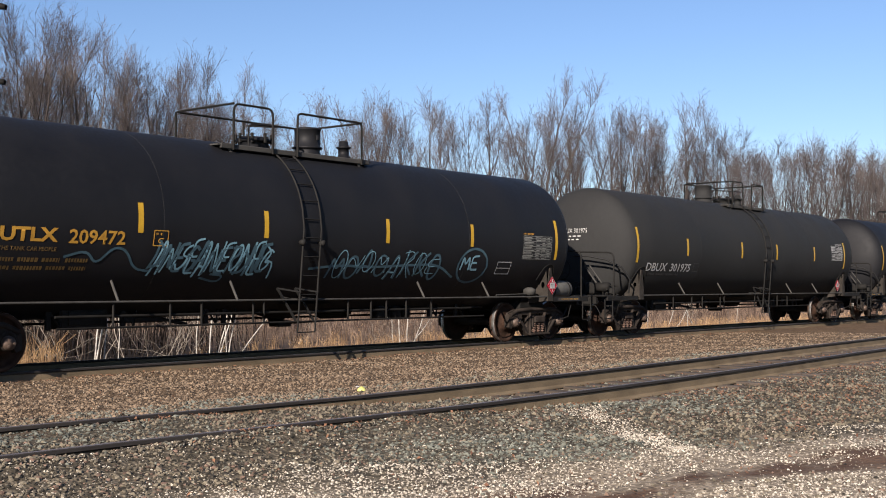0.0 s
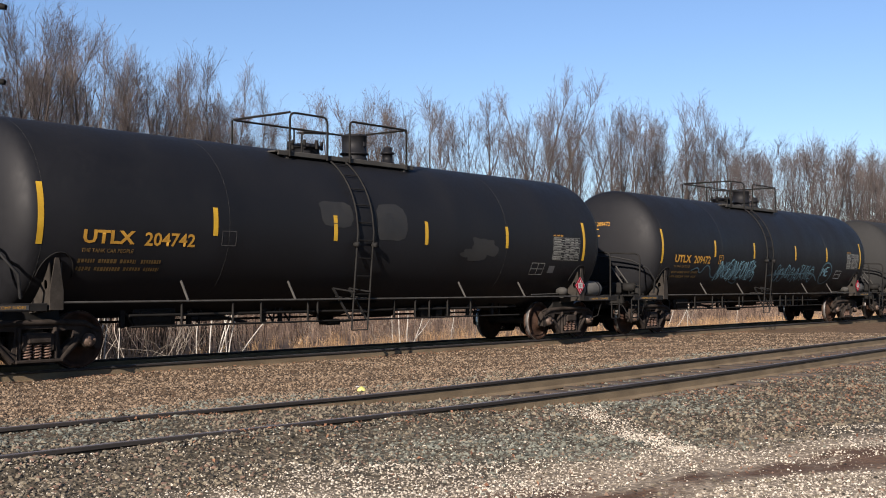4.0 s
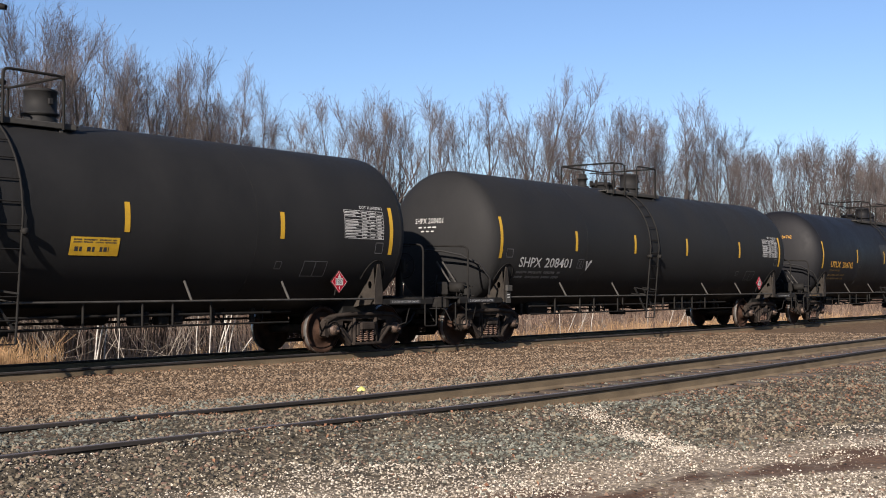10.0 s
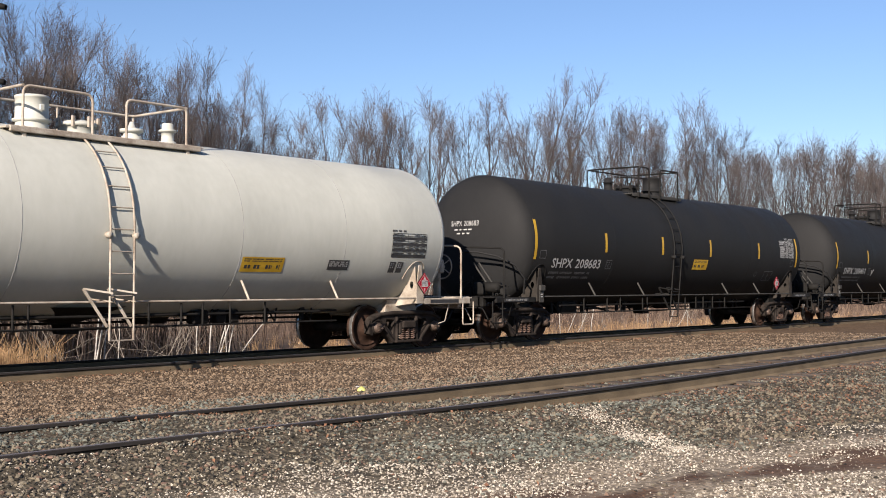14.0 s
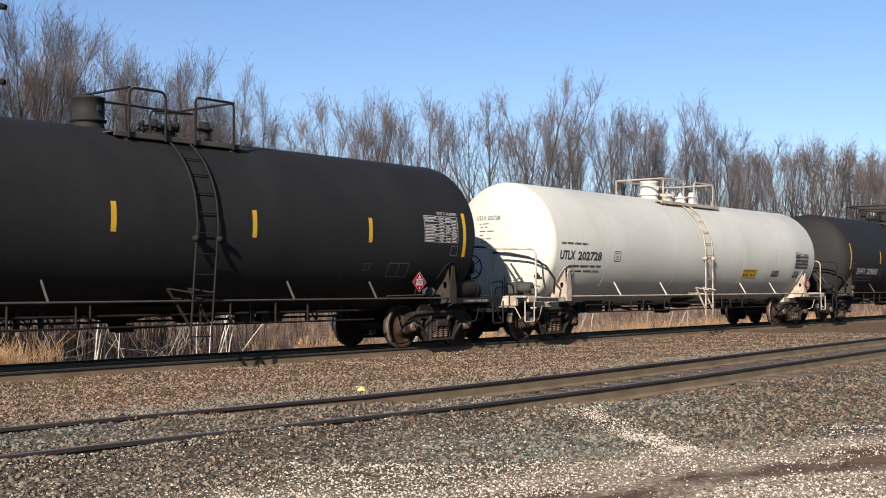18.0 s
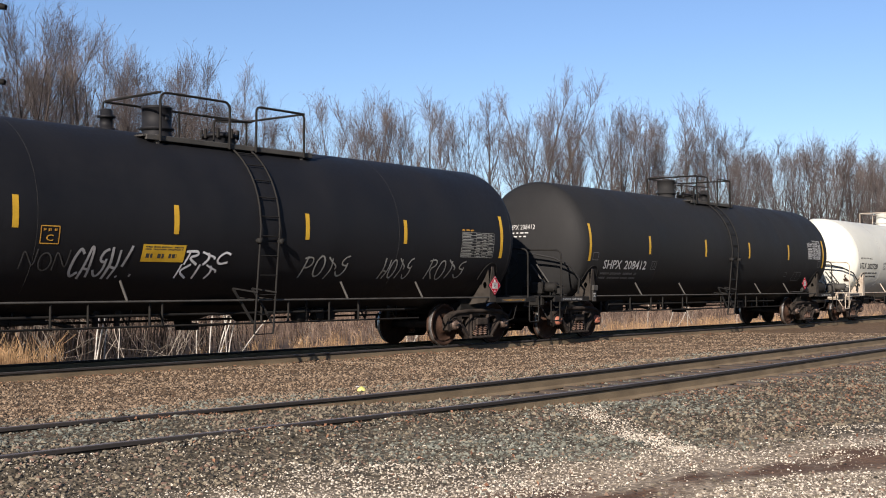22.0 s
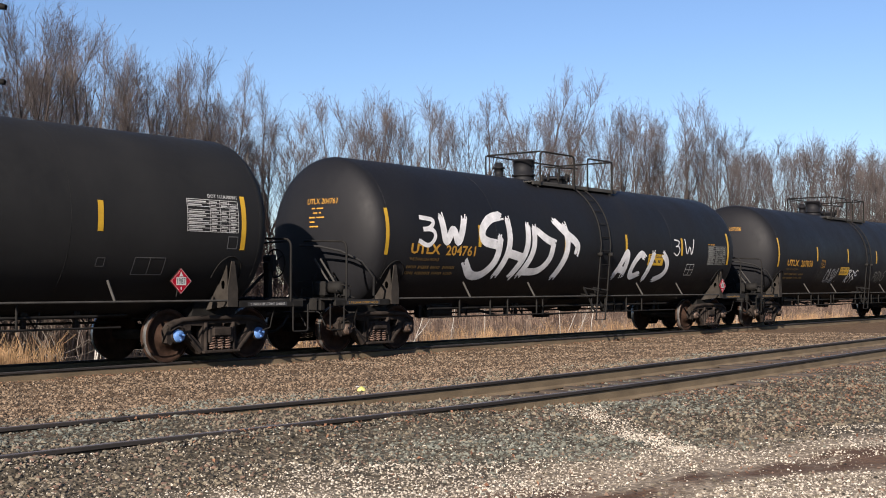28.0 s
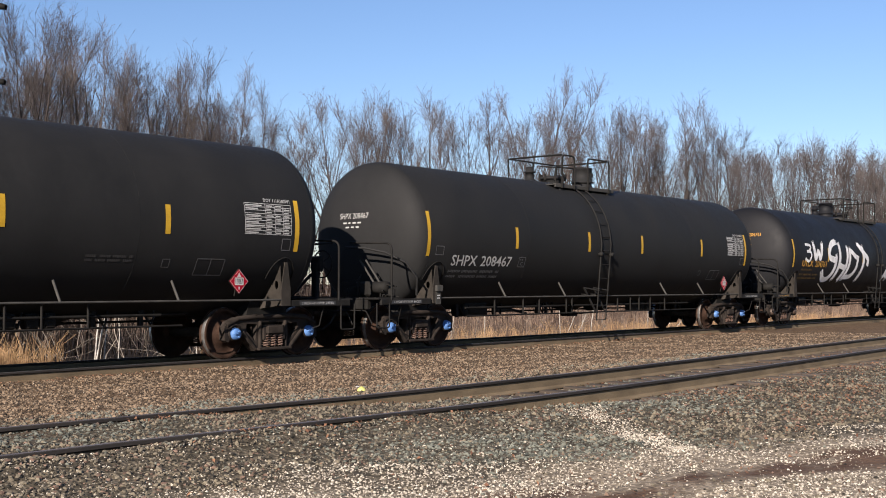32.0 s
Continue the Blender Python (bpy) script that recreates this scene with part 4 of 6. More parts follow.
# ------------------------------------------------------------ markings
def glyph(letter):
    """Brush strokes of a sprayed letter in a unit box."""
    ring = [(0.5 + 0.42 * math.cos(a * 0.5236), 0.5 + 0.48 * math.sin(a * 0.5236)) for a in range(13)]
    book = {
        "S": [[(0.98, 0.98), (0.60, 0.92), (0.36, 0.74), (0.42, 0.58), (0.86, 0.54)], [(0.92, 0.66), (0.90, 0.30), (0.62, 0.06), (0.28, 0.06), (0.02, 0.27)]],
        "H": [[(0.20, 1.0), (0.33, 0.5), (0.06, 0.0)], [(0.95, 0.92), (0.98, 0.45), (0.62, 0.0)], [(0.30, 0.42), (0.95, 0.34)]],
        "O": [[(0.24, 0.98), (0.30, 0.5), (0.02, 0.0)], [(0.30, 0.92), (0.70, 0.74), (0.98, 0.68)], [(0.93, 0.70), (0.90, 0.35), (0.62, 0.10), (0.10, 0.10)]],
        "T": [[(0.42, 0.92), (0.62, 0.5), (0.30, 0.0)], [(0.02, 0.98), (0.45, 0.78), (1.0, 0.60), (0.95, 0.45)]],
        "3": [[(0.05, 0.98), (0.85, 0.92), (0.60, 0.62), (0.12, 0.58), (0.75, 0.62), (0.92, 0.35), (0.60, 0.02), (0.05, 0.22)]],
        "W": [[(0.02, 1.0), (0.28, 0.05), (0.52, 0.72), (0.78, 0.05), (0.98, 1.0)]],
        "A": [[(0.0, 0.0), (0.45, 1.0), (0.66, 0.95), (0.72, 0.05)], [(0.10, 0.35), (0.72, 0.30)]],
        "C": [[(0.98, 0.80), (0.60, 1.0), (0.20, 0.65), (0.12, 0.25), (0.40, 0.02), (0.90, 0.20)]],
        "I": [[(0.60, 1.0), (0.40, 0.0)]],
        "D": [[(0.30, 1.0), (0.72, 0.80), (0.98, 0.50), (0.86, 0.20), (0.15, 0.0)]],
        "J": [[(0.80, 1.0), (0.70, 0.2), (0.35, 0.02), (0.05, 0.25)]],
        "G": [[(0.98, 0.85), (0.55, 1.0), (0.12, 0.70), (0.10, 0.25), (0.50, 0.0), (0.92, 0.25), (0.90, 0.50), (0.50, 0.48)]],
        "P": [[(0.30, 1.0), (0.10, 0.0)], [(0.0, 0.90), (0.75, 0.98), (0.90, 0.70), (0.60, 0.50), (0.20, 0.48)]],
        "R": [[(0.30, 1.0), (0.10, 0.0)], [(0.0, 0.90), (0.75, 0.98), (0.90, 0.70), (0.25, 0.50), (0.95, 0.0)]],
        "K": [[(0.25, 1.0), (0.10, 0.0)], [(0.95, 1.0), (0.18, 0.50), (0.95, 0.0)]],
        "M": [[(0.0, 0.0), (0.15, 1.0), (0.5, 0.3), (0.85, 1.0), (1.0, 0.0)]],
        "E": [[(0.95, 1.0), (0.15, 0.95), (0.10, 0.5), (0.75, 0.52)], [(0.10, 0.5), (0.08, 0.02), (0.95, 0.05)]],
        "N": [[(0.0, 0.0), (0.12, 1.0), (0.85, 0.05), (1.0, 1.0)]],
        "!": [[(0.9, 1.0), (0.4, 0.35)], [(0.2, 0.05), (0.3, 0.0)]],
        ".": [[(0.3, 0.05), (0.5, 0.02)]],
        "o": [ring],
    }
    return book[letter]


def spray(car, word, x0, x1, s0, s1, width, mat, slant=0.0, label="", loose=0.0, seed=1):
    """A sprayed word: each letter is a part."""
    rng = random.Random(seed)
    w = (x1 - x0) / len(word)
    for i, ch in enumerate(word):
        if ch == " ":
            continue
        sh = Shape()
        a0, a1 = s0 + rng.uniform(-loose, loose), s1 + rng.uniform(-loose, loose)
        for j, line in enumerate(glyph(ch)):
            pts = [(x0 + w * (i + 0.04 + 0.92 * u) + slant * (v - 0.5), a0 + (a1 - a0) * v) for u, v in line]
            smooth = [Vector((*p, 0)) for p in pts]
            path = [(p.x, p.y) for p in bend(smooth, 0.4 * w, 5)] if len(pts) > 2 else pts
            if width < 0.12:
                piece = ribbon(path, width * rng.uniform(0.85, 1.15), 0.007 + 0.0006 * j + 0.0003 * i)
                sh.add(piece.v, piece.f)
                continue
            # a broad brush leaves strands with ragged ends
            for q in range(7):
                off = width * (q - 3) / 6.2
                line = []
                for n, (x, a) in enumerate(path):
                    p0, p1 = path[max(n - 1, 0)], path[min(n + 1, len(path) - 1)]
                    dx, da = p1[0] - p0[0], p1[1] - p0[1]
                    k = off / (math.hypot(dx, da) or 1)
                    line.append((x - da * k, a + dx * k))
                (ax, aa), (bx, ba) = line[0], line[1]
                f = rng.uniform(-0.06, 0.06) / (math.hypot(bx - ax, ba - aa) or 1)
                line[0] = (ax + (bx - ax) * f, aa + (ba - aa) * f)
                (ax, aa), (bx, ba) = line[-1], line[-2]
                f = rng.uniform(-0.08, 0.08) / (math.hypot(bx - ax, ba - aa) or 1)
                line[-1] = (ax + (bx - ax) * f, aa + (ba - aa) * f)
                piece = ribbon(line, width / 6 * rng.uniform(0.98, 1.35), 0.007 + 0.0006 * j + 0.0003 * i + 0.00004 * q)
                sh.add(piece.v, piece.f)
        part("sprayed_letter", sh, mat, car, label)


def wave(car, pts, width, mat, label, lift=0.0068):
    path = [(p.x, p.y) for p in bend([Vector((*q, 0)) for q in pts], 0.5, 6)]
    part("sprayed_line", ribbon(path, width, lift), mat, car, label)


def data_table(car, x0, x1, s0, s1, mat, seed, label):
    """The tank test table: a ruled box full of tiny writing."""
    sh = frame_lines(x0, x1, s0, s1, 0.010, 9, (0.44, 0.64, 0.82))
    rng = random.Random(seed)
    for r in range(9):
        h = (s1 - s0) / 9
        a = s0 + h * (r + 0.25)
        for c0, c1 in ((0.02, 0.42), (0.46, 0.62), (0.66, 0.80), (0.84, 0.98)):
            if rng.random() < 0.82:
                u = x0 + (x1 - x0) * c0
                panel(u, u + (x1 - x0) * (c1 - c0) * rng.uniform(0.6, 1.0), a, a + h * 0.36, 0.0055, sh)
    part("data_table", sh, mat, car, label)
    if mat == "white_text":
        part("table_heading", lettering("DOT 111A100W1", x0 + (x1 - x0) * 0.42, x1, s1 + 0.035, s1 + 0.10, bold=0.02), mat, car)
    else:
        part("table_heading", bars(x0, x0 + (x1 - x0) * 0.4, s1 + 0.065, 0.04, 1, seed), "yellow_text" if mat == "table_grey" else mat, car)


def on_head(y, z, lift=0.006):
    q = max(1 - (y * y + (z - ZC) ** 2) / RT ** 2, 0.0)
    return (-LT - HEAD * math.sqrt(q) - lift, y, z)


def head_lettering(text, y0, y1, z0, z1):
    """Letters on the rear head, running from y0 (far) to y1 (near)."""
    me = flat_text(text, 1.0, 1.0, 0.0)
    bm = bmesh.new()
    bm.from_mesh(me)
    for v in bm.verts:
        v.co = on_head(y0 + (y1 - y0) * (v.co.x + 0.5), z0 + (z1 - z0) * (v.co.z + 0.5), 0.012)
    bm.to_mesh(me)
    bm.free()
    return me


def head_bars(rows):
    s = Shape()
    for y0, y1, z, h in rows:
        n = 4
        pts = []
        for i in range(n + 1):
            y = y0 + (y1 - y0) * i / n
            pts += [on_head(y, z, 0.009), on_head(y, z + h, 0.009)]
        s.add(pts, [(2 * i, 2 * i + 1, 2 * i + 3, 2 * i + 2) for i in range(n)])
    return s


def head_marks(car, text, mat):
    part("head_lettering", head_lettering(text, 0.47, -0.35, 2.67, 2.79), mat, car)
    part("head_small_lettering", head_bars([(a + 0.26, b + 0.26, z, 0.031) for a, b, z in ((0.10, 0.0, 2.57), (-0.06, -0.12, 2.57), (-0.18, -0.28, 2.57), (-0.32, -0.42, 2.57), (0.02, -0.08, 2.48), (-0.14, -0.22, 2.48), (-0.28, -0.36, 2.48))]), mat, car)


def notice(car, x0, x1, s0, s1):
    board = part("notice", lambda: panel(x0, x1, s0, s1, 0.005), "yellow", car, "yellow notice with black writing")
    h = s1 - s0
    part("notice_writing", bars(x0 + 0.05, x1 - 0.05, s1 - h * 0.1, h * 0.09, 2, 3), "black_text", board)
    part("notice_number", bars(x0 + 0.08, x1 - 0.08, s0 + h * 0.48, h * 0.3, 1, 8), "black_text", board)


def sill_text(car, mat):
    for e, x in ((1, 7.85), (-1, -7.95)):
        part("sill_plate", lambda: Shape().box((0, -1.463, 0.97), (0.90, 0.006, 0.07)), "black_text", car, at=pose(x, 0, 0), key="sill_plate")
        part("sill_lettering", lambda: flat_text("2 INCH HF COMP SHOES", 0.80, 0.042, -1.4685), mat, car, at=pose(x, 0, 0.97), key="sill_text")


def square_mark(car, x0, x1, s0, s1, mat, letter=""):
    part("stencil_box", frame_lines(x0, x1, s0, s1, 0.016), mat, car)
    if letter:
        part("stencil_letter", lettering(letter, x0 + (x1 - x0) * 0.3, x0 + (x1 - x0) * 0.7, s0 + (s1 - s0) * 0.15, s0 + (s1 - s0) * 0.52), mat, car)
        part("stencil_heading", bars(x0 + 0.04, x1 - 0.04, s1 - 0.035, 0.04, 1, 4), mat, car)


def white_letter_car(car, number, table_x=0.0, num_x=0.0):
    """Markings shared by the charcoal cars."""
    part("reporting_mark", lettering("SHPX", -6.60 + num_x, -5.74 + num_x, -0.625, -0.39, slant=-0.012), "white_text", car)
    if number:
        part("car_number", lettering(number, -5.60 + num_x, -4.50 + num_x, -0.625, -0.39, slant=-0.012), "white_text", car)
    square_mark(car, -4.24 + num_x, -4.0 + num_x, -0.62, -0.40, "spray_faint", "C")
    square_mark(car, -7.16, -6.92, -0.40, -0.22, "spray_faint")
    part("weight_lettering", bars(-6.62, -4.86, -0.72, 0.065, 2, 12, None, 0.9), "spray_faint", car)
    data_table(car, 6.02 + table_x, 7.08 + table_x, -0.14, 0.39, "white_text", 7, "white ruled table of tank data")
    square_mark(car, 6.88 + table_x, 7.08 + table_x, -0.41, -0.21, "spray_faint")
    part("stencil_box", frame_lines(5.10, 5.68, -0.90, -0.60, 0.014, 1, (0.5,)), "spray_faint", car)
    wave_box = frame_lines(4.42, 4.56, -0.76, -0.62, 0.012)
    part("stencil_mark", wave_box, "spray_faint", car)
    placard(car, 5.98, 1.36, -1.47)
    if number:
        head_marks(car, "SHPX " + number, "white_text")
    at = pose(-7.06, 0, 0)
    part("tag_box", lambda: Shape().box((0.05, -1.50, 1.235), (0.19, 0.06, 0.13), None, 0.008), "frame_grey", car, "small dark box", at=at, key="tag_box")
    part("tag_plate", lambda: Shape().box((0.045, -1.486, 1.035), (0.17, 0.012, 0.26), None, 0.004), "frame_grey", car, at=at, key="tag_plate")
    for z in (1.09, 1.035):
        part("tag_dash", lambda: Shape().box((0.045, -1.4945, 0), (0.085, 0.004, 0.022)), "white_text", car, "white dash", at=pose(-7.06, 0, z), key="tag_dash")
    sill_text(car, "white_text")


def yellow_letter_car(car, number, head=True, up=0.0, table=0.0, aside=0.0, sign=None):
    """Markings shared by the black cars with yellow letters."""
    part("reporting_mark", lettering("UTLX", -6.68, -5.76, -0.395, -0.185, bold=0.035), "yellow_text", car)
    if number:
        part("car_number", lettering(number, -5.58, -4.60, -0.41, -0.19, bold=0.02), "yellow_text", car)
    part("slogan", lettering("THE TANK CAR PEOPLE", -6.68, -5.76, -0.535, -0.47), "faint_yellow", car)
    part("weight_lettering", bars(-6.70, -5.20, -0.64, 0.07, 2, 13, None, 0.9), "faint_yellow", car)
    data_table(car, 5.86 + table, 6.96 + table, -0.43, 0.09, "table_grey", 9, "grey ruled table of tank data")
    placard(car, 7.09 + (table if sign is None else sign), 1.29, -1.50)
    sill_text(car, "yellow_text")
    if head:
        part("head_lettering", head_lettering("UTLX " + number, 0.14 + up + aside, -0.64 + up + aside, 2.90 + up, 3.01 + up), "yellow_text", car)
        part("head_small_lettering", head_bars([(aside + up + a, aside + up + b, up + z, 0.028) for a, b, z in ((0.0, -0.09, 2.80), (-0.13, -0.30, 2.80), (-0.04, -0.16, 2.71), (-0.20, -0.26, 2.71), (0.06, -0.10, 2.62), (-0.14, -0.34, 2.62), (0.04, -0.10, 2.53), (0.04, -0.20, 2.44))]), "yellow_text", car)


def blotch(car, cx, cs, rx, rs, seed, mat, label, lift):
    """A cloud-shaped patch of thin paint on the barrel's side."""
    r = random.Random(seed)
    lobes = [(r.uniform(0, 6.283), (0.04 if seed < 32 else 0.16) * r.uniform(0.6, 1.5), k) for k in (2, 3, 5, 9)]
    ring = []
    for i in range(48):
        a = 6.2832 * i / 48
        k = 1 + sum(w * math.sin(n * a + p) / (1 + 0.15 * n) for p, w, n in lobes)
        e = 0.5 if seed < 32 else 0.85
        ring.append((k * math.copysign(abs(math.cos(a)) ** e, math.cos(a)), k * math.copysign(abs(math.sin(a)) ** e, math.sin(a))))
    v = [on_tank(cx, cs, lift)]
    f = []
    for j in range(1, 5):
        v += [on_tank(cx + rx * x * j / 4, cs + rs * y * j / 4, lift) for x, y in ring]
    for i in range(48):
        n = (i + 1) % 48
        f.append((0, 1 + i, 1 + n))
        for j in range(3):
            f.append((1 + j * 48 + i, 1 + (j + 1) * 48 + i, 1 + (j + 1) * 48 + n, 1 + j * 48 + n))
    part("paint_patch", Shape().add(v, f), mat, car, label)


def end_reservoir(car, mat="reservoir_grey"):
    """A grey air tank and a small valve on the platform at the front end."""
    tank = part("end_reservoir", Shape().lathe([(-0.47, 0.0), (-0.465, 0.12), (-0.43, 0.19), (-0.40, 0.205), (0.40, 0.205), (0.43, 0.19), (0.465, 0.12), (0.47, 0.0)], "x", (7.80, -1.12, 1.20), 24), mat, car, "cylindrical air reservoir")
    for x in (7.5, 8.1):
        part("strap", Shape().lathe([(-0.02, 0.206), (-0.02, 0.212), (0.02, 0.212), (0.02, 0.206)], "x", (x, -1.12, 1.20), 24), "frame", tank)
    part("end_valve", Shape().lathe([(1.0, 0.06), (1.08, 0.06), (1.08, 0.14), (1.20, 0.15), (1.25, 0.06), (1.25, 0.0)], "z", (6.60, -1.20, 0), 14).tube([(6.6, -1.2, 1.1), (5.2, -1.3, 1.08)], 0.014, 5), "frame_grey", car)


def markings():
    c = [car for car, _ in CARS]
    yellow_letter_car(c[0], "", False)
    part("reporting_mark", lettering("DBUX", -6.84, -5.75, -0.66, -0.43), "white_text", c[1])
    part("car_number", lettering("301975", -5.55, -4.42, -0.66, -0.43), "white_text", c[1])
    square_mark(c[1], -4.25, -3.95, -0.64, -0.42, "faint_text")
    part("weight_lettering", bars(-6.7, -5.0, -0.72, 0.06, 1, 12), "faint_text", c[1])
    data_table(c[1], 5.72, 6.72, -0.15, 0.33, "white_text", 5, "white ruled table of tank data")
    head_marks(c[1], "DBUX 301975", "white_text")
    placard(c[1], 6.5, 1.3, -1.47)
    # pale blue graffiti on the third car
    yellow_letter_car(c[2], "209472", aside=0.40)
    square_mark(c[2], -4.08, -3.81, -0.40, -0.16, "yellow_text", "C")
    part("stencil_box", frame_lines(5.01, 5.50, -0.80, -0.52, 0.016, 2), "white_text", c[2])
    wave(c[2], [(-5.62, -0.62), (-5.25, -0.50), (-5.05, -0.74), (-4.80, -0.44), (-4.55, -0.48), (-4.35, -0.80), (-4.0, -0.84)], 0.04, "spray_dark", "thin blue sprayed line")
    spray(c[2], "ONEGANERONE", -4.05, -1.62, -0.86, -0.36, 0.05, "spray_dark", 0.12, "dull blue sprayed letter", 0.07, 2)
    spray(c[2], "ANSEANEoNEG", -4.00, -1.56, -0.88, -0.32, 0.036, "spray_blue", 0.14, "pale blue sprayed letter", 0.09, 3)
    wave(c[2], [(-1.75, -0.30), (-1.55, -0.45), (-1.72, -0.66), (-1.5, -0.60), (-1.52, -0.95)], 0.035, "spray_blue", "thin blue sprayed line")
    wave(c[2], [(-3.0, -0.95), (-2.6, -1.05), (-2.5, -0.9), (-2.8, -0.88)], 0.04, "spray_dark", "thin blue sprayed line")
    spray(c[2], "MoAoAKKo", -0.1, 3.1, -0.90, -0.40, 0.05, "spray_dark", 0.05, "dull blue sprayed letter", 0.08, 4)
    spray(c[2], "oNoMARoE", 0.0, 3.0, -0.86, -0.40, 0.018, "spray_blue", 0.10, "thin blue sprayed letter", 0.12, 14)
    wave(c[2], [(-0.6, -0.75), (0.2, -0.66), (1.0, -0.70), (2.0, -0.64), (3.0, -0.60), (3.6, -0.9)], 0.05, "spray_dark", "dull blue sprayed line")
    spray(c[2], "ME", 3.75, 4.35, -0.72, -0.40, 0.045, "spray_blue", 0.0, "pale blue sprayed letter")
    spray(c[2], "o", 3.5, 4.8, -1.05, -0.22, 0.05, "spray_dark", 0.0, "dull blue sprayed ring")
    end_reservoir(c[2])
    # grey patches on the fourth car
    yellow_letter_car(c[3], "204742", table=-0.15)
    end_reservoir(c[3])
    for k, (x, a, rx, ra) in enumerate(((-1.35, 0.30, 0.42, 0.24), (0.15, 0.20, 0.43, 0.36), (3.05, -0.25, 0.46, 0.24), (2.75, -0.38, 0.40, 0.12))):
        blotch(c[3], x, a, rx, ra, 30 + k, "patch", "grey overpainted patch", 0.0045 + 0.0004 * k)
    square_mark(c[3], -4.05, -3.75, -0.36, -0.12, "faint_text")
    part("stencil_box", frame_lines(4.97, 5.47, -0.80, -0.52, 0.016, 2, (0.5,)), "table_grey", c[3])
    part("stencil_plate", panel(5.67, 5.91, -0.76, -0.58), "spray_faint", c[3], "small grey stencilled plate")
    white_letter_car(c[4], "208401")
    part("sprayed_mark", ribbon([(-3.86, -0.44), (-3.80, -0.66), (-3.70, -0.46), (-3.64, -0.44)], 0.06), "white_text", c[4], "small white sprayed tick")
    white_letter_car(c[5], "208683")
    notice(c[5], 0.30, 1.15, -0.59, -0.30)
    # the white car
    w = c[6]
    use_tank(1.525, 2.256, 7.62, 0.46)
    part("reporting_mark", lettering("UTLX", -7.49, -6.85, -0.35, -0.13, bold=0.03), "black_text", w)
    part("car_number", lettering("202728", -6.72, -5.66, -0.355, -0.14, bold=0.03), "black_text", w)
    part("small_lettering", bars(-7.45, -6.27, 0.065, 0.055, 1, 21), "faint_text", w)
    part("weight_lettering", bars(-7.08, -5.62, -0.475, 0.06, 2, 22, None, 1.2), "faint_text", w)
    square_mark(w, -5.06, -4.77, -0.35, -0.11, "faint_text", "C")
    data_table(w, 6.18, 7.20, -0.41, 0.06, "black_text", 23, "black ruled table of tank data")
    for r in range(4):
        part("black_plate", panel(6.18, 7.20, -0.41 + 0.117 * r, -0.36 + 0.117 * r, 0.0048), "black_text", w)
    for x0, x1, s0, s1 in ((4.52, 5.06, -0.70, -0.50), (6.20, 6.37, -0.74, -0.51), (6.42, 6.59, -0.74, -0.51)):
        pl = part("black_plate", panel(x0, x1, s0, s1, 0.0048), "black_text", w, "black stencilled panel")
        part("plate_writing", bars(x0 + 0.03, x1 - 0.03, s1 - 0.03, 0.025, 3, 24), "white_text", pl)
    notice(w, 2.45, 3.42, -0.76, -0.48)
    placard(w, 7.14, 1.33, -1.52)
    part("head_lettering", head_lettering("UTLX 202728", 0.56, -0.16, 2.86, 2.96), "faint_text", w)
    part("head_small_lettering", head_bars([(0.46, 0.40, 2.76, 0.018), (0.36, 0.16, 2.76, 0.018), (0.42, 0.34, 2.68, 0.02), (0.28, 0.20, 2.68, 0.02), (0.44, 0.26, 2.58, 0.02), (0.20, 0.0, 2.58, 0.02), (0.44, 0.32, 2.48, 0.018), (0.40, 0.28, 2.40, 0.018), (0.24, 0.08, 2.40, 0.018), (0.38, 0.20, 2.32, 0.018)]), "faint_text", w)
    part("rust_stain", head_bars([(-1.04 - 0.02 * k + 0.03 * (k % 2), -1.20 + 0.03 * k, 1.44 + 0.05 * k, 0.055) for k in range(5)]), "wheel", w, "brown rust stain")
    sill_text(w, "black_text")
    use_tank(1.576, 2.316)
    white_letter_car(c[7], "208412")
    end_reservoir(c[7], "frame")
    # thin tags on the ninth car
    g = c[8]
    yellow_letter_car(g, "207056", True, 0.14)
    square_mark(g, -3.84, -3.54, -0.42, -0.16, "yellow_text", "C")
    spray(g, "NoN", -4.1, -3.3, -0.84, -0.52, 0.022, "faint_text", 0.0, "faint grey sprayed letter", 0.03, 6)
    spray(g, "CASH!.", -3.28, -2.02, -0.96, -0.44, 0.044, "spray_thin", 0.05, "thin white sprayed letter", 0.03, 7)
    notice(g, -2.05, -1.22, -0.67, -0.38)
    spray(g, "RTC", -1.22, -0.25, -0.70, -0.47, 0.04, "spray_white", 0.03, "thin white sprayed letter", 0.01, 8)
    spray(g, "KIT", -1.32, -0.48, -0.96, -0.70, 0.036, "spray_white", 0.03, "thin white sprayed letter", 0.01, 9)
    for x0, x1, word, sd in ((1.42, 2.6, "PoTS", 10), (3.54, 4.42, "HoTS", 11), (4.9, 6.1, "RoTS", 12)):
        spray(g, word, x0, x1, -0.94, -0.50, 0.034, "table_grey", 0.06, "faint grey sprayed letter", 0.03, sd)
    # broad white letters on the tenth car
    j = c[9]
    yellow_letter_car(j, "204761", table=0.2, sign=0.0)
    spray(j, "3", -6.52, -5.85, -0.26, 0.36, 0.085, "spray_white", 0.05, "white sprayed letter")
    spray(j, "W", -5.85, -4.96, -0.27, 0.42, 0.16, "spray_white", 0.08, "broad white sprayed letter")
    spray(j, "S", -4.95, -3.62, -0.95, 0.55, 0.18, "spray_white", 0.10, "broad white sprayed letter")
    spray(j, "H", -3.76, -2.66, -0.87, 0.46, 0.165, "spray_white", 0.12, "broad white sprayed letter")
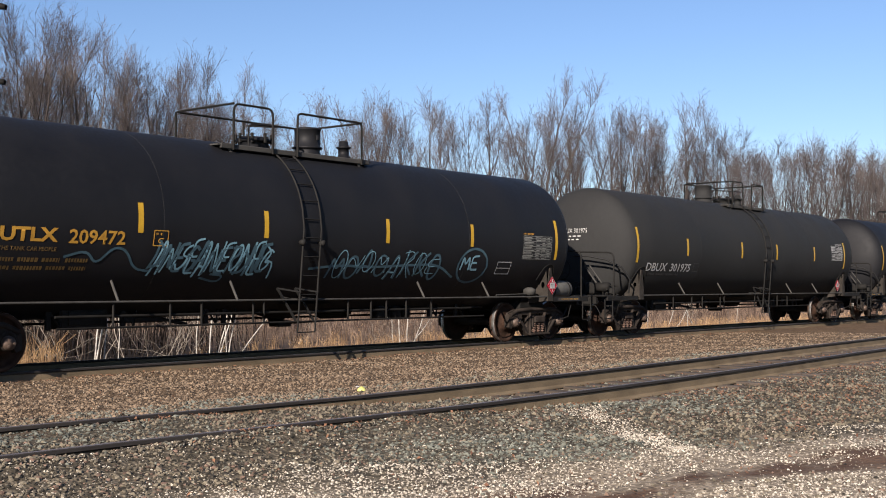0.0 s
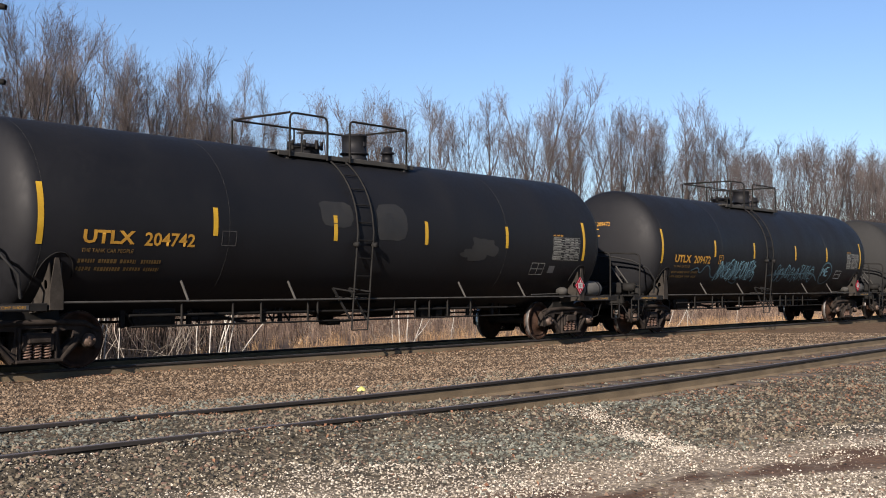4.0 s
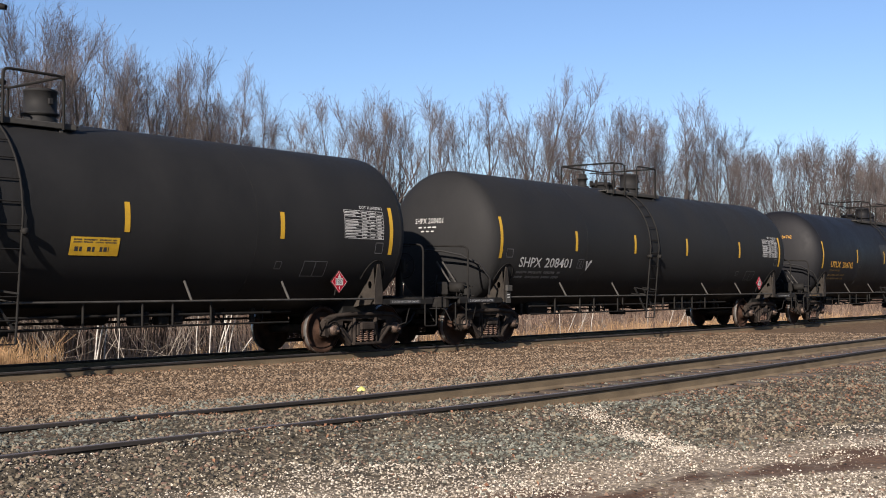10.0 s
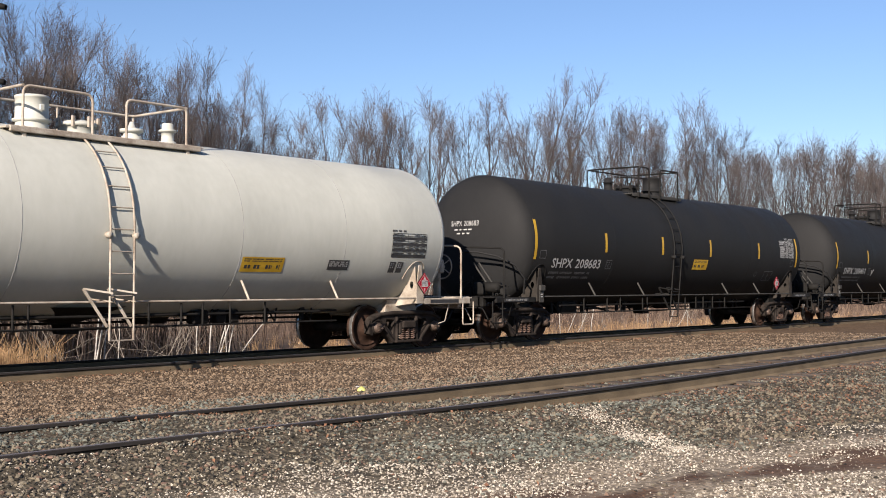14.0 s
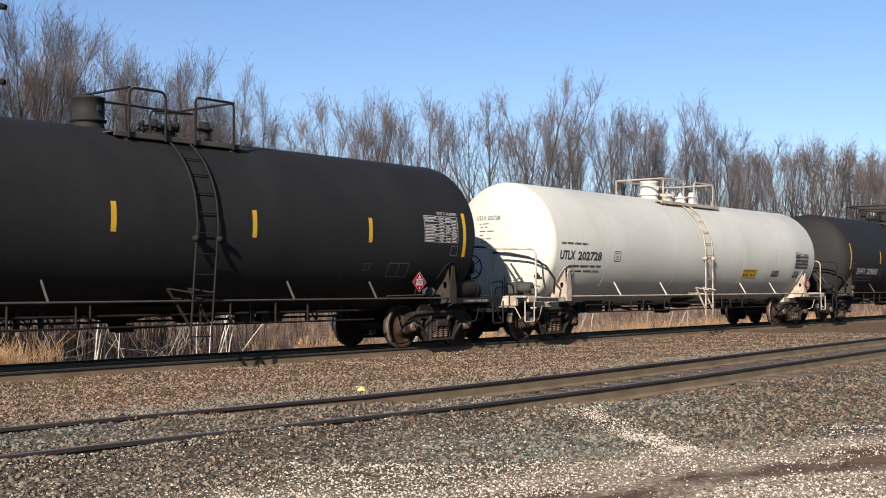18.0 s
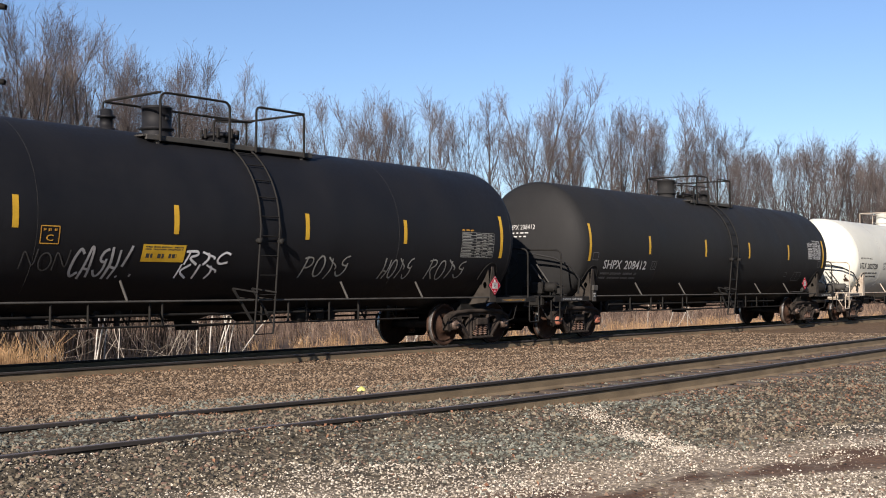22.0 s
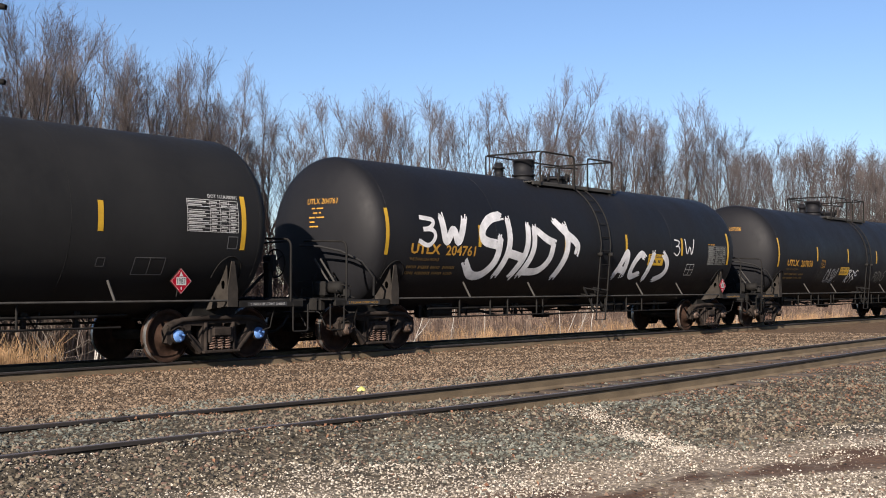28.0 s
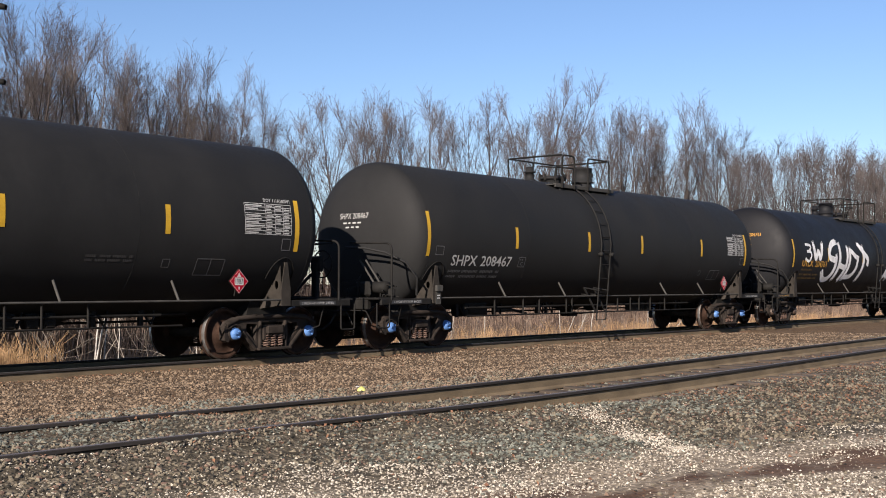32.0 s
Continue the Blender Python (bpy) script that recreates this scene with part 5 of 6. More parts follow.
    spray(j, "O", -2.86, -1.60, -0.86, 0.34, 0.155, "spray_white", 0.12, "broad white sprayed letter")
    spray(j, "T", -1.75, -0.62, -0.90, 0.53, 0.175, "spray_white", 0.12, "broad white sprayed letter")
    notice(j, 2.72, 3.52, -0.50, -0.20)
    spray(j, "ACID", 1.22, 3.86, -0.90, -0.14, 0.16, "spray_white", 0.12, "broad white sprayed letter", 0.04, 15)
    spray(j, "3", 4.02, 4.44, -0.24, 0.22, 0.035, "spray_white", 0.05, "thin white sprayed letter", 0.02, 16)
    spray(j, "W", 4.62, 5.22, -0.27, 0.24, 0.035, "spray_white", 0.04, "thin white sprayed letter", 0.02, 17)
    part("stencil_box", frame_lines(4.88, 5.30, -0.76, -0.44, 0.018, 2, (0.5,)), "white_text", j)
    white_letter_car(c[10], "208467")
    white_letter_car(c[11], "")
    part("small_lettering", bars(3.0, 3.85, -0.57, 0.045, 2, 41), "faint_text", c[11])


# ------------------------------------------------------------ plants and stones
MAT.update({
    "bark": material("grey_brown_bark", (0.020, 0.0165, 0.015), (0.070, 0.058, 0.051), 0.95, 0, 3, 30, 0.4, (1, 1, 0.3), 0.25),
    "twig": material("grey_brown_twigs", (0.043, 0.037, 0.036), (0.098, 0.085, 0.082), 0.95, 0, 0.4, 6, 0, (1, 1, 1), 0.45),
    "brush": material("red_brown_brush", (0.034, 0.022, 0.017), (0.088, 0.058, 0.044), 0.95, 0, 0.2, 3, 0, (1, 1, 1), 0.5, True),
    # thicket: brush brown darkened, the shade among the stems put into the colour
    "thicket": material("shaded_brown_bare_stems", (0.013, 0.0095, 0.0075), (0.036, 0.026, 0.020), 0.95, 0, 0.2, 3, 0, (1, 1, 1), 0.5, True),
    "birch": material("white_birch_bark", (0.08, 0.07, 0.065), (0.52, 0.5, 0.45), 0.8, 0, 1.2, 9, 0.3, (1, 1, 2.5), 0.1),
    "bramble": material("pale_dead_branches", (0.085, 0.072, 0.06), (0.27, 0.24, 0.2), 0.95, 0, 2, 20, 0, (1, 1, 1), 0.4, True),
    "straw": material("dry_golden_grass", (0.17, 0.1, 0.05), (0.44, 0.295, 0.155), 0.9, 0, 0.5, 5, 0, (1, 1, 1), 0.6, True),
    "dull_straw": material("dull_brown_marsh_grass", (0.095, 0.066, 0.05), (0.245, 0.178, 0.13), 0.95, 0, 0.2, 3, 0, (1, 1, 1), 0.6, True),
    "stone_grey": material("grey_ballast_stone", (0.018, 0.0155, 0.011), (0.145, 0.124, 0.089), 0.9, 0, 8, 60, 0.3, (1, 1, 1), 0.9, True),
    "stone_green": material("dark_grey_green_stone", (0.044, 0.047, 0.038), (0.140, 0.144, 0.118), 0.85, 0, 8, 60, 0.3, (1, 1, 1), 0.7, True),
    "stone_red": material("red_brown_stone", (0.062, 0.04, 0.029), (0.145, 0.098, 0.073), 0.9, 0, 8, 60, 0.3, (1, 1, 1), 0.7, True),
    "stone_brown": material("brown_dusty_stone", (0.028, 0.020, 0.013), (0.182, 0.134, 0.090), 0.95, 0, 8, 60, 0.3, (1, 1, 1), 0.9, True),
    "stone_pale": material("pale_limestone_chips", (0.17, 0.147, 0.115), (0.43, 0.39, 0.32), 0.9, 0, 8, 60, 0.2, (1, 1, 1), 0.7, True),
    "leaf": material("dead_red_brown_leaves", (0.080, 0.038, 0.022), (0.185, 0.095, 0.054), 0.9, 0, 3, 20, 0, (1, 1, 1), 0.6, True),
    "plastic_yellow": material("faded_yellow_plastic", (0.44, 0.42, 0.08), (0.62, 0.61, 0.21), 0.5, 0, 8, 40, 0.1),
    "plastic_white": material("white_plastic_scrap", (0.50, 0.48, 0.45), (0.66, 0.65, 0.62), 0.5, 0, 8, 40, 0.1),
})


def cones(rows, sides=3):
    """Many tapered sticks in one mesh; rows of (x0, y0, z0, x1, y1, z1, r0, r1)."""
    a = np.array(rows, float)
    p0, p1, r0, r1 = a[:, 0:3], a[:, 3:6], a[:, 6], a[:, 7]
    d = p1 - p0
    d /= np.linalg.norm(d, axis=1)[:, None] + 1e-9
    ref = np.where(np.abs(d[:, 2:3]) < 0.9, [[0, 0, 1.0]], [[1.0, 0, 0]])
    u = np.cross(d, ref)
    u /= np.linalg.norm(u, axis=1)[:, None]
    w = np.cross(d, u)
    n = len(a)
    co = np.empty((n, 2 * sides, 3))
    for k in range(sides):
        c, s = math.cos(2 * math.pi * k / sides), math.sin(2 * math.pi * k / sides)
        o = u * c + w * s
        co[:, k] = p0 + o * r0[:, None]
        co[:, sides + k] = p1 + o * r1[:, None]
    base = (np.arange(n) * 2 * sides)[:, None]
    faces = np.concatenate([np.concatenate([base + k, base + (k + 1) % sides, base + sides + (k + 1) % sides, base + sides + k], 1) for k in range(sides)])
    return co.reshape(-1, 3), faces


def raw_mesh(name, co, faces, mat, smooth=False):
    me = bpy.data.meshes.new(name)
    nf, k = faces.shape
    me.vertices.add(len(co))
    me.vertices.foreach_set("co", np.ascontiguousarray(co, dtype=np.float32).ravel())
    me.loops.add(nf * k)
    me.loops.foreach_set("vertex_index", np.ascontiguousarray(faces, dtype=np.int32).ravel())
    me.polygons.add(nf)
    me.polygons.foreach_set("loop_start", np.arange(nf, dtype=np.int32) * k)
    me.polygons.foreach_set("loop_total", np.full(nf, k, dtype=np.int32))
    me.polygons.foreach_set("use_smooth", np.full(nf, smooth))
    me.update(calc_edges=True)
    me.materials.append(MAT[mat])
    return me


def grow(seed, height, leaders, base=0.3, fine=1.0, lush=1.0):
    """A bare tree: the stem's line with its radii, the limbs, and the fine twigs of the crown. Several steep stems
    leave one trunk, and each carries straight branches that rise at a narrow angle and end in fans of twigs."""
    rng = random.Random(seed)
    limbs, thin = [], []

    def aside(d, angle):
        """d turned by angle towards a random side."""
        az = rng.uniform(0, 6.283)
        u = d.orthogonal().normalized()
        w = d.cross(u)
        a = radians(angle)
        return (d * math.cos(a) + (u * math.cos(az) + w * math.sin(az)) * math.sin(a)).normalized()

    def twig(p, d, length, r, more):
        d = (aside(d, rng.uniform(18, 42)) + Vector((0, 0, 0.12))).normalized()
        e = p + d * length
        thin.append((*p, *e, r, r * 0.5))
        for _ in range(more):
            q = p.lerp(e, rng.uniform(0.2, 0.8))
            f = q + (aside(d, rng.uniform(18, 38)) + Vector((0, 0, 0.08))).normalized() * length * rng.uniform(0.4, 0.75)
            thin.append((*q, *f, r * 0.75, r * 0.4))

    def branch(p, d, length, r):
        n = 3
        for i in range(n):
            d = (d + Vector((rng.gauss(0, 0.07), rng.gauss(0, 0.07), 0.10))).normalized()
            e = p + d * length / n
            limbs.append((*p, *e, r * (1 - 0.6 * i / n), r * (1 - 0.6 * (i + 1) / n)))
            for _ in range(max(1, round(lush * length / n / 0.22))):
                twig(p.lerp(e, rng.random()), d, rng.uniform(0.4, 0.9), 0.0072 * fine, 1)
            p = e
        twig(p, d, rng.uniform(0.5, 0.9), 0.0080 * fine, 2)

    def limb(p, d, length, r):
        n = 5
        for i in range(n):
            d = (d + Vector((rng.gauss(0, 0.06), rng.gauss(0, 0.06), 0.13))).normalized()
            e = p + d * length / n
            a, b = max(r * (1 - 0.8 * i / n), 0.012 * fine), max(r * (1 - 0.8 * (i + 1) / n), 0.009 * fine)
            limbs.append((*p, *e, a, b))
            left = length * (1 - i / n)
            for _ in range(max(1, round(lush * length / n / 0.50))):
                branch(p.lerp(e, rng.random()), aside(d, rng.uniform(22, 45)), min(0.45 + left * rng.uniform(0.2, 0.40), 2.0), min(b * 0.7, 0.015 * fine))
            p = e
        branch(p, d, rng.uniform(0.8, 1.3), 0.010 * fine)

    def stem_line(p, d, length, r, bare, count):
        n = 8
        line = [(*p, r)]
        for i in range(n):
            d = (d + Vector((rng.gauss(0, 0.045), rng.gauss(0, 0.045), 0.05))).normalized()
            e = p + d * length / n
            a = max(r * (1 - 0.88 * i / n), 0.014 * fine)
            line.append((*e, max(r * (1 - 0.88 * (i + 1) / n), 0.012 * fine)))
            f = (i + 0.5) / n
            if f > bare:
                for _ in range(max(1, round(count / n / (1 - bare)))):
                    limb(p.lerp(e, rng.random()), aside(d, rng.uniform(20, 36)), length * (0.11 + 0.07 * math.sin(math.pi * f)) * rng.uniform(0.7, 1.2) + 0.5, min(a * 0.65, 0.05))
            p = e
        for _ in range(3):
            limb(p, aside(d, rng.uniform(8, 26)), rng.uniform(1.0, 1.8), 0.014 * fine)
        return line

    r = 0.0105 * height
    stem = stem_line(Vector((0, 0, -0.3)), Vector((rng.gauss(0, 0.03), rng.gauss(0, 0.03), 1)).normalized(), height * rng.uniform(0.84, 0.90), r, base, 12)
    for k in range(leaders):
        f = rng.uniform(0.10, base + 0.12)
        i = int(f * 8)
        a, b = Vector(stem[i][:3]), Vector(stem[i + 1][:3])
        az = 6.283 * (k + rng.uniform(-0.25, 0.25)) / leaders
        d = Vector((math.cos(az), math.sin(az), rng.uniform(2.0, 3.4))).normalized()
        line = stem_line(a.lerp(b, f * 8 - i), d, height * (1 - f) * rng.uniform(0.80, 0.95), r * 0.66, 0.22, 8)
        limbs.extend((*a[:3], *b[:3], a[3], b[3]) for a, b in zip(line, line[1:]))
    return stem, limbs, thin


def stem_shape(line, sides=7):
    """One tapered, unbroken stem."""
    v, f = [], []
    for x, y, z, r in line:
        v += [(x + r * math.cos(6.2832 * k / sides), y + r * math.sin(6.2832 * k / sides), z) for k in range(sides)]
    for i in range(len(line) - 1):
        f += [(i * sides + k, i * sides + (k + 1) % sides, (i + 1) * sides + (k + 1) % sides, (i + 1) * sides + k) for k in range(sides)]
    return np.array(v), np.array(f)


def tree(name, label, category, group, stem, limbs, thin, m, bark="bark", twig="twig"):
    ob = thing(name, label, category, group, m=m)
    trunk = new("trunk", raw_mesh("trunk", *stem_shape(stem), bark, True))
    trunk.parent = ob
    for nm, rows, sides, mat in (("branchwork", limbs, 3, bark), ("crown", thin, 3, twig)):
        if rows:
            o = new(nm, raw_mesh(nm, *cones(rows, sides), mat))
            o.parent = ob
            tagged(o, kind="stuff")
    return ob


def wood_edge(x):
    """How far behind the railway the wood begins."""
    return float(np.interp(x, [0, 30, 47, 55, 62, 72, 80, 97, 128, 200, 330], [43, 43, 46, 51, 54, 47, 39, 32, 28, 24, 22]))


def wood_height(x):
    """How tall the wood stands along its edge."""
    return 1.05 * float(np.interp(x, [33.7, 35.7, 37.7, 39.9, 42.1, 45.6, 49.9, 53.8, 56.2, 61.1, 65.5, 67.0, 68.5, 71.2, 73.4, 75.7, 78.8, 80.2, 87.3, 90.8, 93.7, 98.9, 104.1, 113.4, 119.1, 132],
                           [18.2, 17.4, 18.4, 17.6, 17.8, 16.6, 17.4, 16.5, 15.3, 16.2, 15.8, 14.2, 17.2, 19.2, 18.2, 16.3, 16.3, 19.4, 18.2, 16.4, 16.8, 19.1, 16.6, 16.9, 16.6, 17.8]))


rng = random.Random(11)
MODELS = [grow(100 + i, 17.0, lb, bs, 1.05, 0.34) for i, (lb, bs) in enumerate(((3, 0.30), (2, 0.26), (4, 0.34), (3, 0.28), (2, 0.32), (4, 0.24), (1, 0.28), (3, 0.34)))]
MODELS += [grow(120 + i, 17.0, 1 + i % 2, 0.34, 1.3, 0.25) for i in range(4)]
FIRST = {}


def plant(k, x, y, size, turn, lean):
    z = float(ground_height(np.array(x), np.array(y)))
    m = pose(x, y, z, lean[0], lean[1], turn) @ Matrix.Diagonal((size, size, size, 1))
    if k not in FIRST:
        stem, limbs, thin = MODELS[k]
        FIRST[k] = tree("tree", "tall bare grey-brown deciduous tree at the wood's edge", "tree", "bare trees of the wood", stem, limbs, thin, m)
    else:
        ob = copy_thing(FIRST[k], m)
        ob.matrix_basis = m


for row, (gap, back, low, high) in enumerate(((2.1, 0.0, 0.80, 1.02), (2.5, 3.5, 0.82, 1.03), (3.3, 8.0, 0.86, 1.03), (6.0, 15.0, 0.9, 1.06))):
    x = 14.0 + row * 3
    while x < (210 if row < 2 else 260):
        y = wood_edge(x) + back + rng.gauss(0, 1.3)
        plant(rng.randrange(8) if row < 2 and x < 120 else 8 + rng.randrange(4), x, y, wood_height(x) / 17.7 * rng.uniform(low, high), rng.uniform(0, 360), (rng.gauss(0, 2), rng.gauss(0, 2)))
        x += gap * rng.uniform(0.6, 1.4) * (1 + max(x - 60, 0) / 160)


def sticks_stuff(name, label, category, mat, rows, sides=3):
    co, f = cones(rows, sides)
    return thing(name, label, category, kind="stuff", data=raw_mesh(name, co, f, mat))


def brush_rows(rng, n, place, h0, h1, r, twigs):
    rows = []
    for _ in range(n):
        x, y = place()
        z = float(ground_height(np.array(x), np.array(y))) - 0.05
        h = rng.uniform(h0, h1)
        dx, dy = rng.gauss(0, 0.16) * h, rng.gauss(0, 0.16) * h
        rows.append((x, y, z, x + dx, y + dy, z + h, r * 1.2, r * 0.5))
        for _ in range(twigs):
            f = rng.uniform(0.25, 0.95)
            l = h * rng.uniform(0.18, 0.4)
            rows.append((x + dx * f, y + dy * f, z + h * f, x + dx * f + rng.gauss(0, 0.4) * l, y + dy * f + rng.gauss(0, 0.4) * l, z + h * f + l * rng.uniform(0.5, 1.0), r * 0.6, r * 0.25))
    return rows


def marsh_place():
    """Thin on the dark ground by the thicket, thick beyond it."""
    while True:
        x, y = rng.uniform(10, 110), rng.uniform(8, 36)
        if x > 23 + 0.35 * (y - 8) + rng.gauss(0, 2.0) or rng.random() < 0.08:
            return x, y


def edge_place(ahead):
    x = rng.uniform(12, 170) if rng.random() < 0.75 else rng.uniform(20, 70)
    return x, wood_edge(x) - rng.uniform(-9, ahead)


sticks_stuff("undergrowth", "red-brown leafless undergrowth below the trees", "undergrowth", "brush", brush_rows(rng, 5600, lambda: edge_place(5), 1.8, 7.5, 0.017, 6))
sticks_stuff("scrub", "low brown scrub on the rough ground", "scrub", "brush", brush_rows(rng, 2400, lambda: marsh_place(), 0.5, 1.7, 0.010, 5))


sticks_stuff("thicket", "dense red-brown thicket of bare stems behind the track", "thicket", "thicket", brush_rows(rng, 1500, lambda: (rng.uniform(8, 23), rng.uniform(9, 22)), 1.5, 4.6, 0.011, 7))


def grass_rows(n, place, h0, h1, r, tuft):
    rows = []
    while len(rows) < n:
        x, y = place()
        z = float(ground_height(np.array(x), np.array(y))) - 0.04
        th = rng.uniform(0.6, 1.1)
        for _ in range(tuft):
            h = rng.uniform(h0, h1) * th
            bx, by = x + rng.gauss(0, 0.10), y + rng.gauss(0, 0.10)
            lx, ly = rng.gauss(0, 0.16) * h, rng.gauss(0, 0.16) * h
            rows.append((bx, by, z, bx + lx * 0.4, by + ly * 0.4, z + h * 0.65, r, r * 0.8))
            rows.append((bx + lx * 0.4, by + ly * 0.4, z + h * 0.65, bx + lx * 1.3, by + ly * 1.3, z + h * rng.uniform(0.85, 1.0), r * 0.8, r * 0.2))
    return rows


def near_grass():
    x = rng.uniform(20.5, 64) if rng.random() < 0.8 else rng.uniform(9, 13.5)
    return x, rng.uniform(3.6, 6.6) + (rng.random() ** 2) * 5


sticks_stuff("dry_grass", "tall dry golden grass behind the track", "grass", "straw", grass_rows(14000, near_grass, 0.20, 0.72, 0.0045, 14))
sticks_stuff("tall_grass", "clump of tall golden grass beside the track", "grass", "straw", grass_rows(2300, lambda: (rng.uniform(10.4, 13.3), rng.uniform(4.2, 7.0)), 0.4, 1.05, 0.0055, 14))
sticks_stuff("marsh_grass", "dull brown marsh grass on the flat ground", "grass", "dull_straw", grass_rows(26000, marsh_place, 0.4, 1.0, 0.010, 14))

# young birches behind the track: place, size and lean along the track
def birch_lines(seed, height):
    r = random.Random(seed)
    p, d, line, twigs = Vector((0, 0, -0.25)), Vector((0, 0, 1)), [], []
    for i in range(10):
        rad = 0.022 * (1 - 0.8 * i / 10)
        line.append((*p, rad))
        d = (d + Vector((r.gauss(0, 0.06), r.gauss(0, 0.06), 0.05))).normalized()
        q = p + d * height / 10
        if i > 2:
            for _ in range(3):
                az = r.uniform(0, 6.283)
                a = p.lerp(q, r.random())
                b = a + (d + Vector((math.cos(az), math.sin(az), 0.2)) * 0.7).normalized() * r.uniform(0.4, 1.0)
                twigs.append((*a, *b, rad * 0.4, 0.003))
                c = a.lerp(b, 0.5)
                twigs.append((*c, *(c + Vector((r.gauss(0, 0.25), r.gauss(0, 0.25), 0.3))), rad * 0.25, 0.002))
        p = q
    line.append((*p, 0.004))
    return line, [], twigs


birches = [birch_lines(200 + i, 5.2 - 0.5 * i) for i in range(4)]
first_birch = {}
for i, (x, y, s, lean) in enumerate(((15.03, 6.0, 1.0, 4), (15.12, 6.1, 1.0, 6), (15.64, 6.0, 0.8, -1), (17.9, 6.0, 0.9, -2), (18.28, 6.0, 1.0, 1), (18.57, 6.0, 0.9, 13), (18.6, 6.15, 0.85, 19), (18.87, 6.0, 0.9, 7), (19.05, 5.9, 0.8, 38),
                                      (16.9, 8.4, 0.9, 2), (20.9, 8.5, 0.8, -6), (25.1, 6.0, 0.6, -18), (25.37, 6.0, 0.75, -6), (25.65, 6.0, 0.8, -3), (25.83, 6.0, 0.7, 24), (25.85, 6.1, 0.6, 44), (33.8, 6.0, 0.6, -12), (34.05, 6.0, 0.6, 28), (34.63, 6.0, 0.55, 44), (35.74, 6.0, 0.7, 1),
                                      (39.87, 6.0, 0.7, -10), (41.36, 6.0, 0.6, 32), (41.83, 6.0, 0.7, 52), (43.17, 6.0, 0.7, -14), (44.27, 6.2, 0.7, -45), (28.9, 7.0, 0.7, 6), (31.2, 7.4, 0.75, -8), (49.0, 6.6, 0.8, 5))):
    k = i % 4
    m = pose(x, y, float(ground_height(np.array(x), np.array(y))), 3 * (i % 3 - 1), lean, 0) @ Matrix.Diagonal((s, s, s, 1))
    if k not in first_birch:
        first_birch[k] = tree("birch", "slim young birch with white bark, bare", "birch tree", "young birches behind the track", *birches[k], m, "birch", "bramble")
    else:
        copy_thing(first_birch[k], m).matrix_basis = m


def bramble_rows(seed):
    """A shrub of crooked pale dead branches that fork and cross."""
    r = random.Random(seed)
    rows = []

    def limb(p, d, length, rad, level):
        n = 6 if level == 0 else 4
        for i in range(n):
            d = (d + Vector((r.gauss(0, 0.30), r.gauss(0, 0.30), r.gauss(0.02, 0.22)))).normalized()
            q = p + d * length / n
            rows.append((*p, *q, rad * (1 - 0.6 * i / n), rad * (1 - 0.6 * (i + 1) / n)))
            if level < 2 and i and r.random() < 0.75:
                side = Vector((r.gauss(0, 1), r.gauss(0, 1), r.gauss(0.1, 0.6))).normalized()
                limb(q, (d + side * 0.9).normalized(), length * r.uniform(0.35, 0.6), rad * 0.55, level + 1)
            p = q
    for _ in range(3):
        a = r.uniform(0, 6.283)
        limb(Vector((r.gauss(0, 0.2), r.gauss(0, 0.2), -0.1)), Vector((0.75 * math.cos(a), 0.75 * math.sin(a), 1)).normalized(), r.uniform(1.5, 2.5), r.uniform(0.007, 0.012), 0)
    return rows


shrubs = {}
for i, (x, y, s) in enumerate(((15.9, 5.4, 0.9), (16.6, 5.8, 1.0), (17.2, 5.5, 0.8), (17.5, 6.4, 1.0), (14.2, 5.8, 0.9), (15.2, 6.6, 1.1), (13.0, 6.0, 1.0), (16.3, 7.2, 1.2), (18.6, 7.0, 0.9), (20.2, 7.2, 0.7), (22.4, 7.4, 0.7), (24.6, 6.6, 0.6), (27.5, 7.2, 0.7), (29.3, 6.8, 0.6), (31.0, 7.4, 0.75), (33.0, 7.0, 0.7), (36.3, 6.8, 0.7), (38.5, 7.0, 0.8), (41.0, 7.2, 0.7), (44.8, 7.0, 0.8))):
    m = pose(x, y, float(ground_height(np.array(x), np.array(y))), 0, 0, 77 * i) @ Matrix.Diagonal((s, s, s, 1))
    if i % 3 not in shrubs:
        shrubs[i % 3] = thing("bramble", "shrub of crooked pale dead branches", "bush", "brambles behind the track", m=m, data=raw_mesh("bramble", *cones(bramble_rows(9 + i), 4), "bramble"))
    else:
        copy_thing(shrubs[i % 3], m).matrix_basis = m


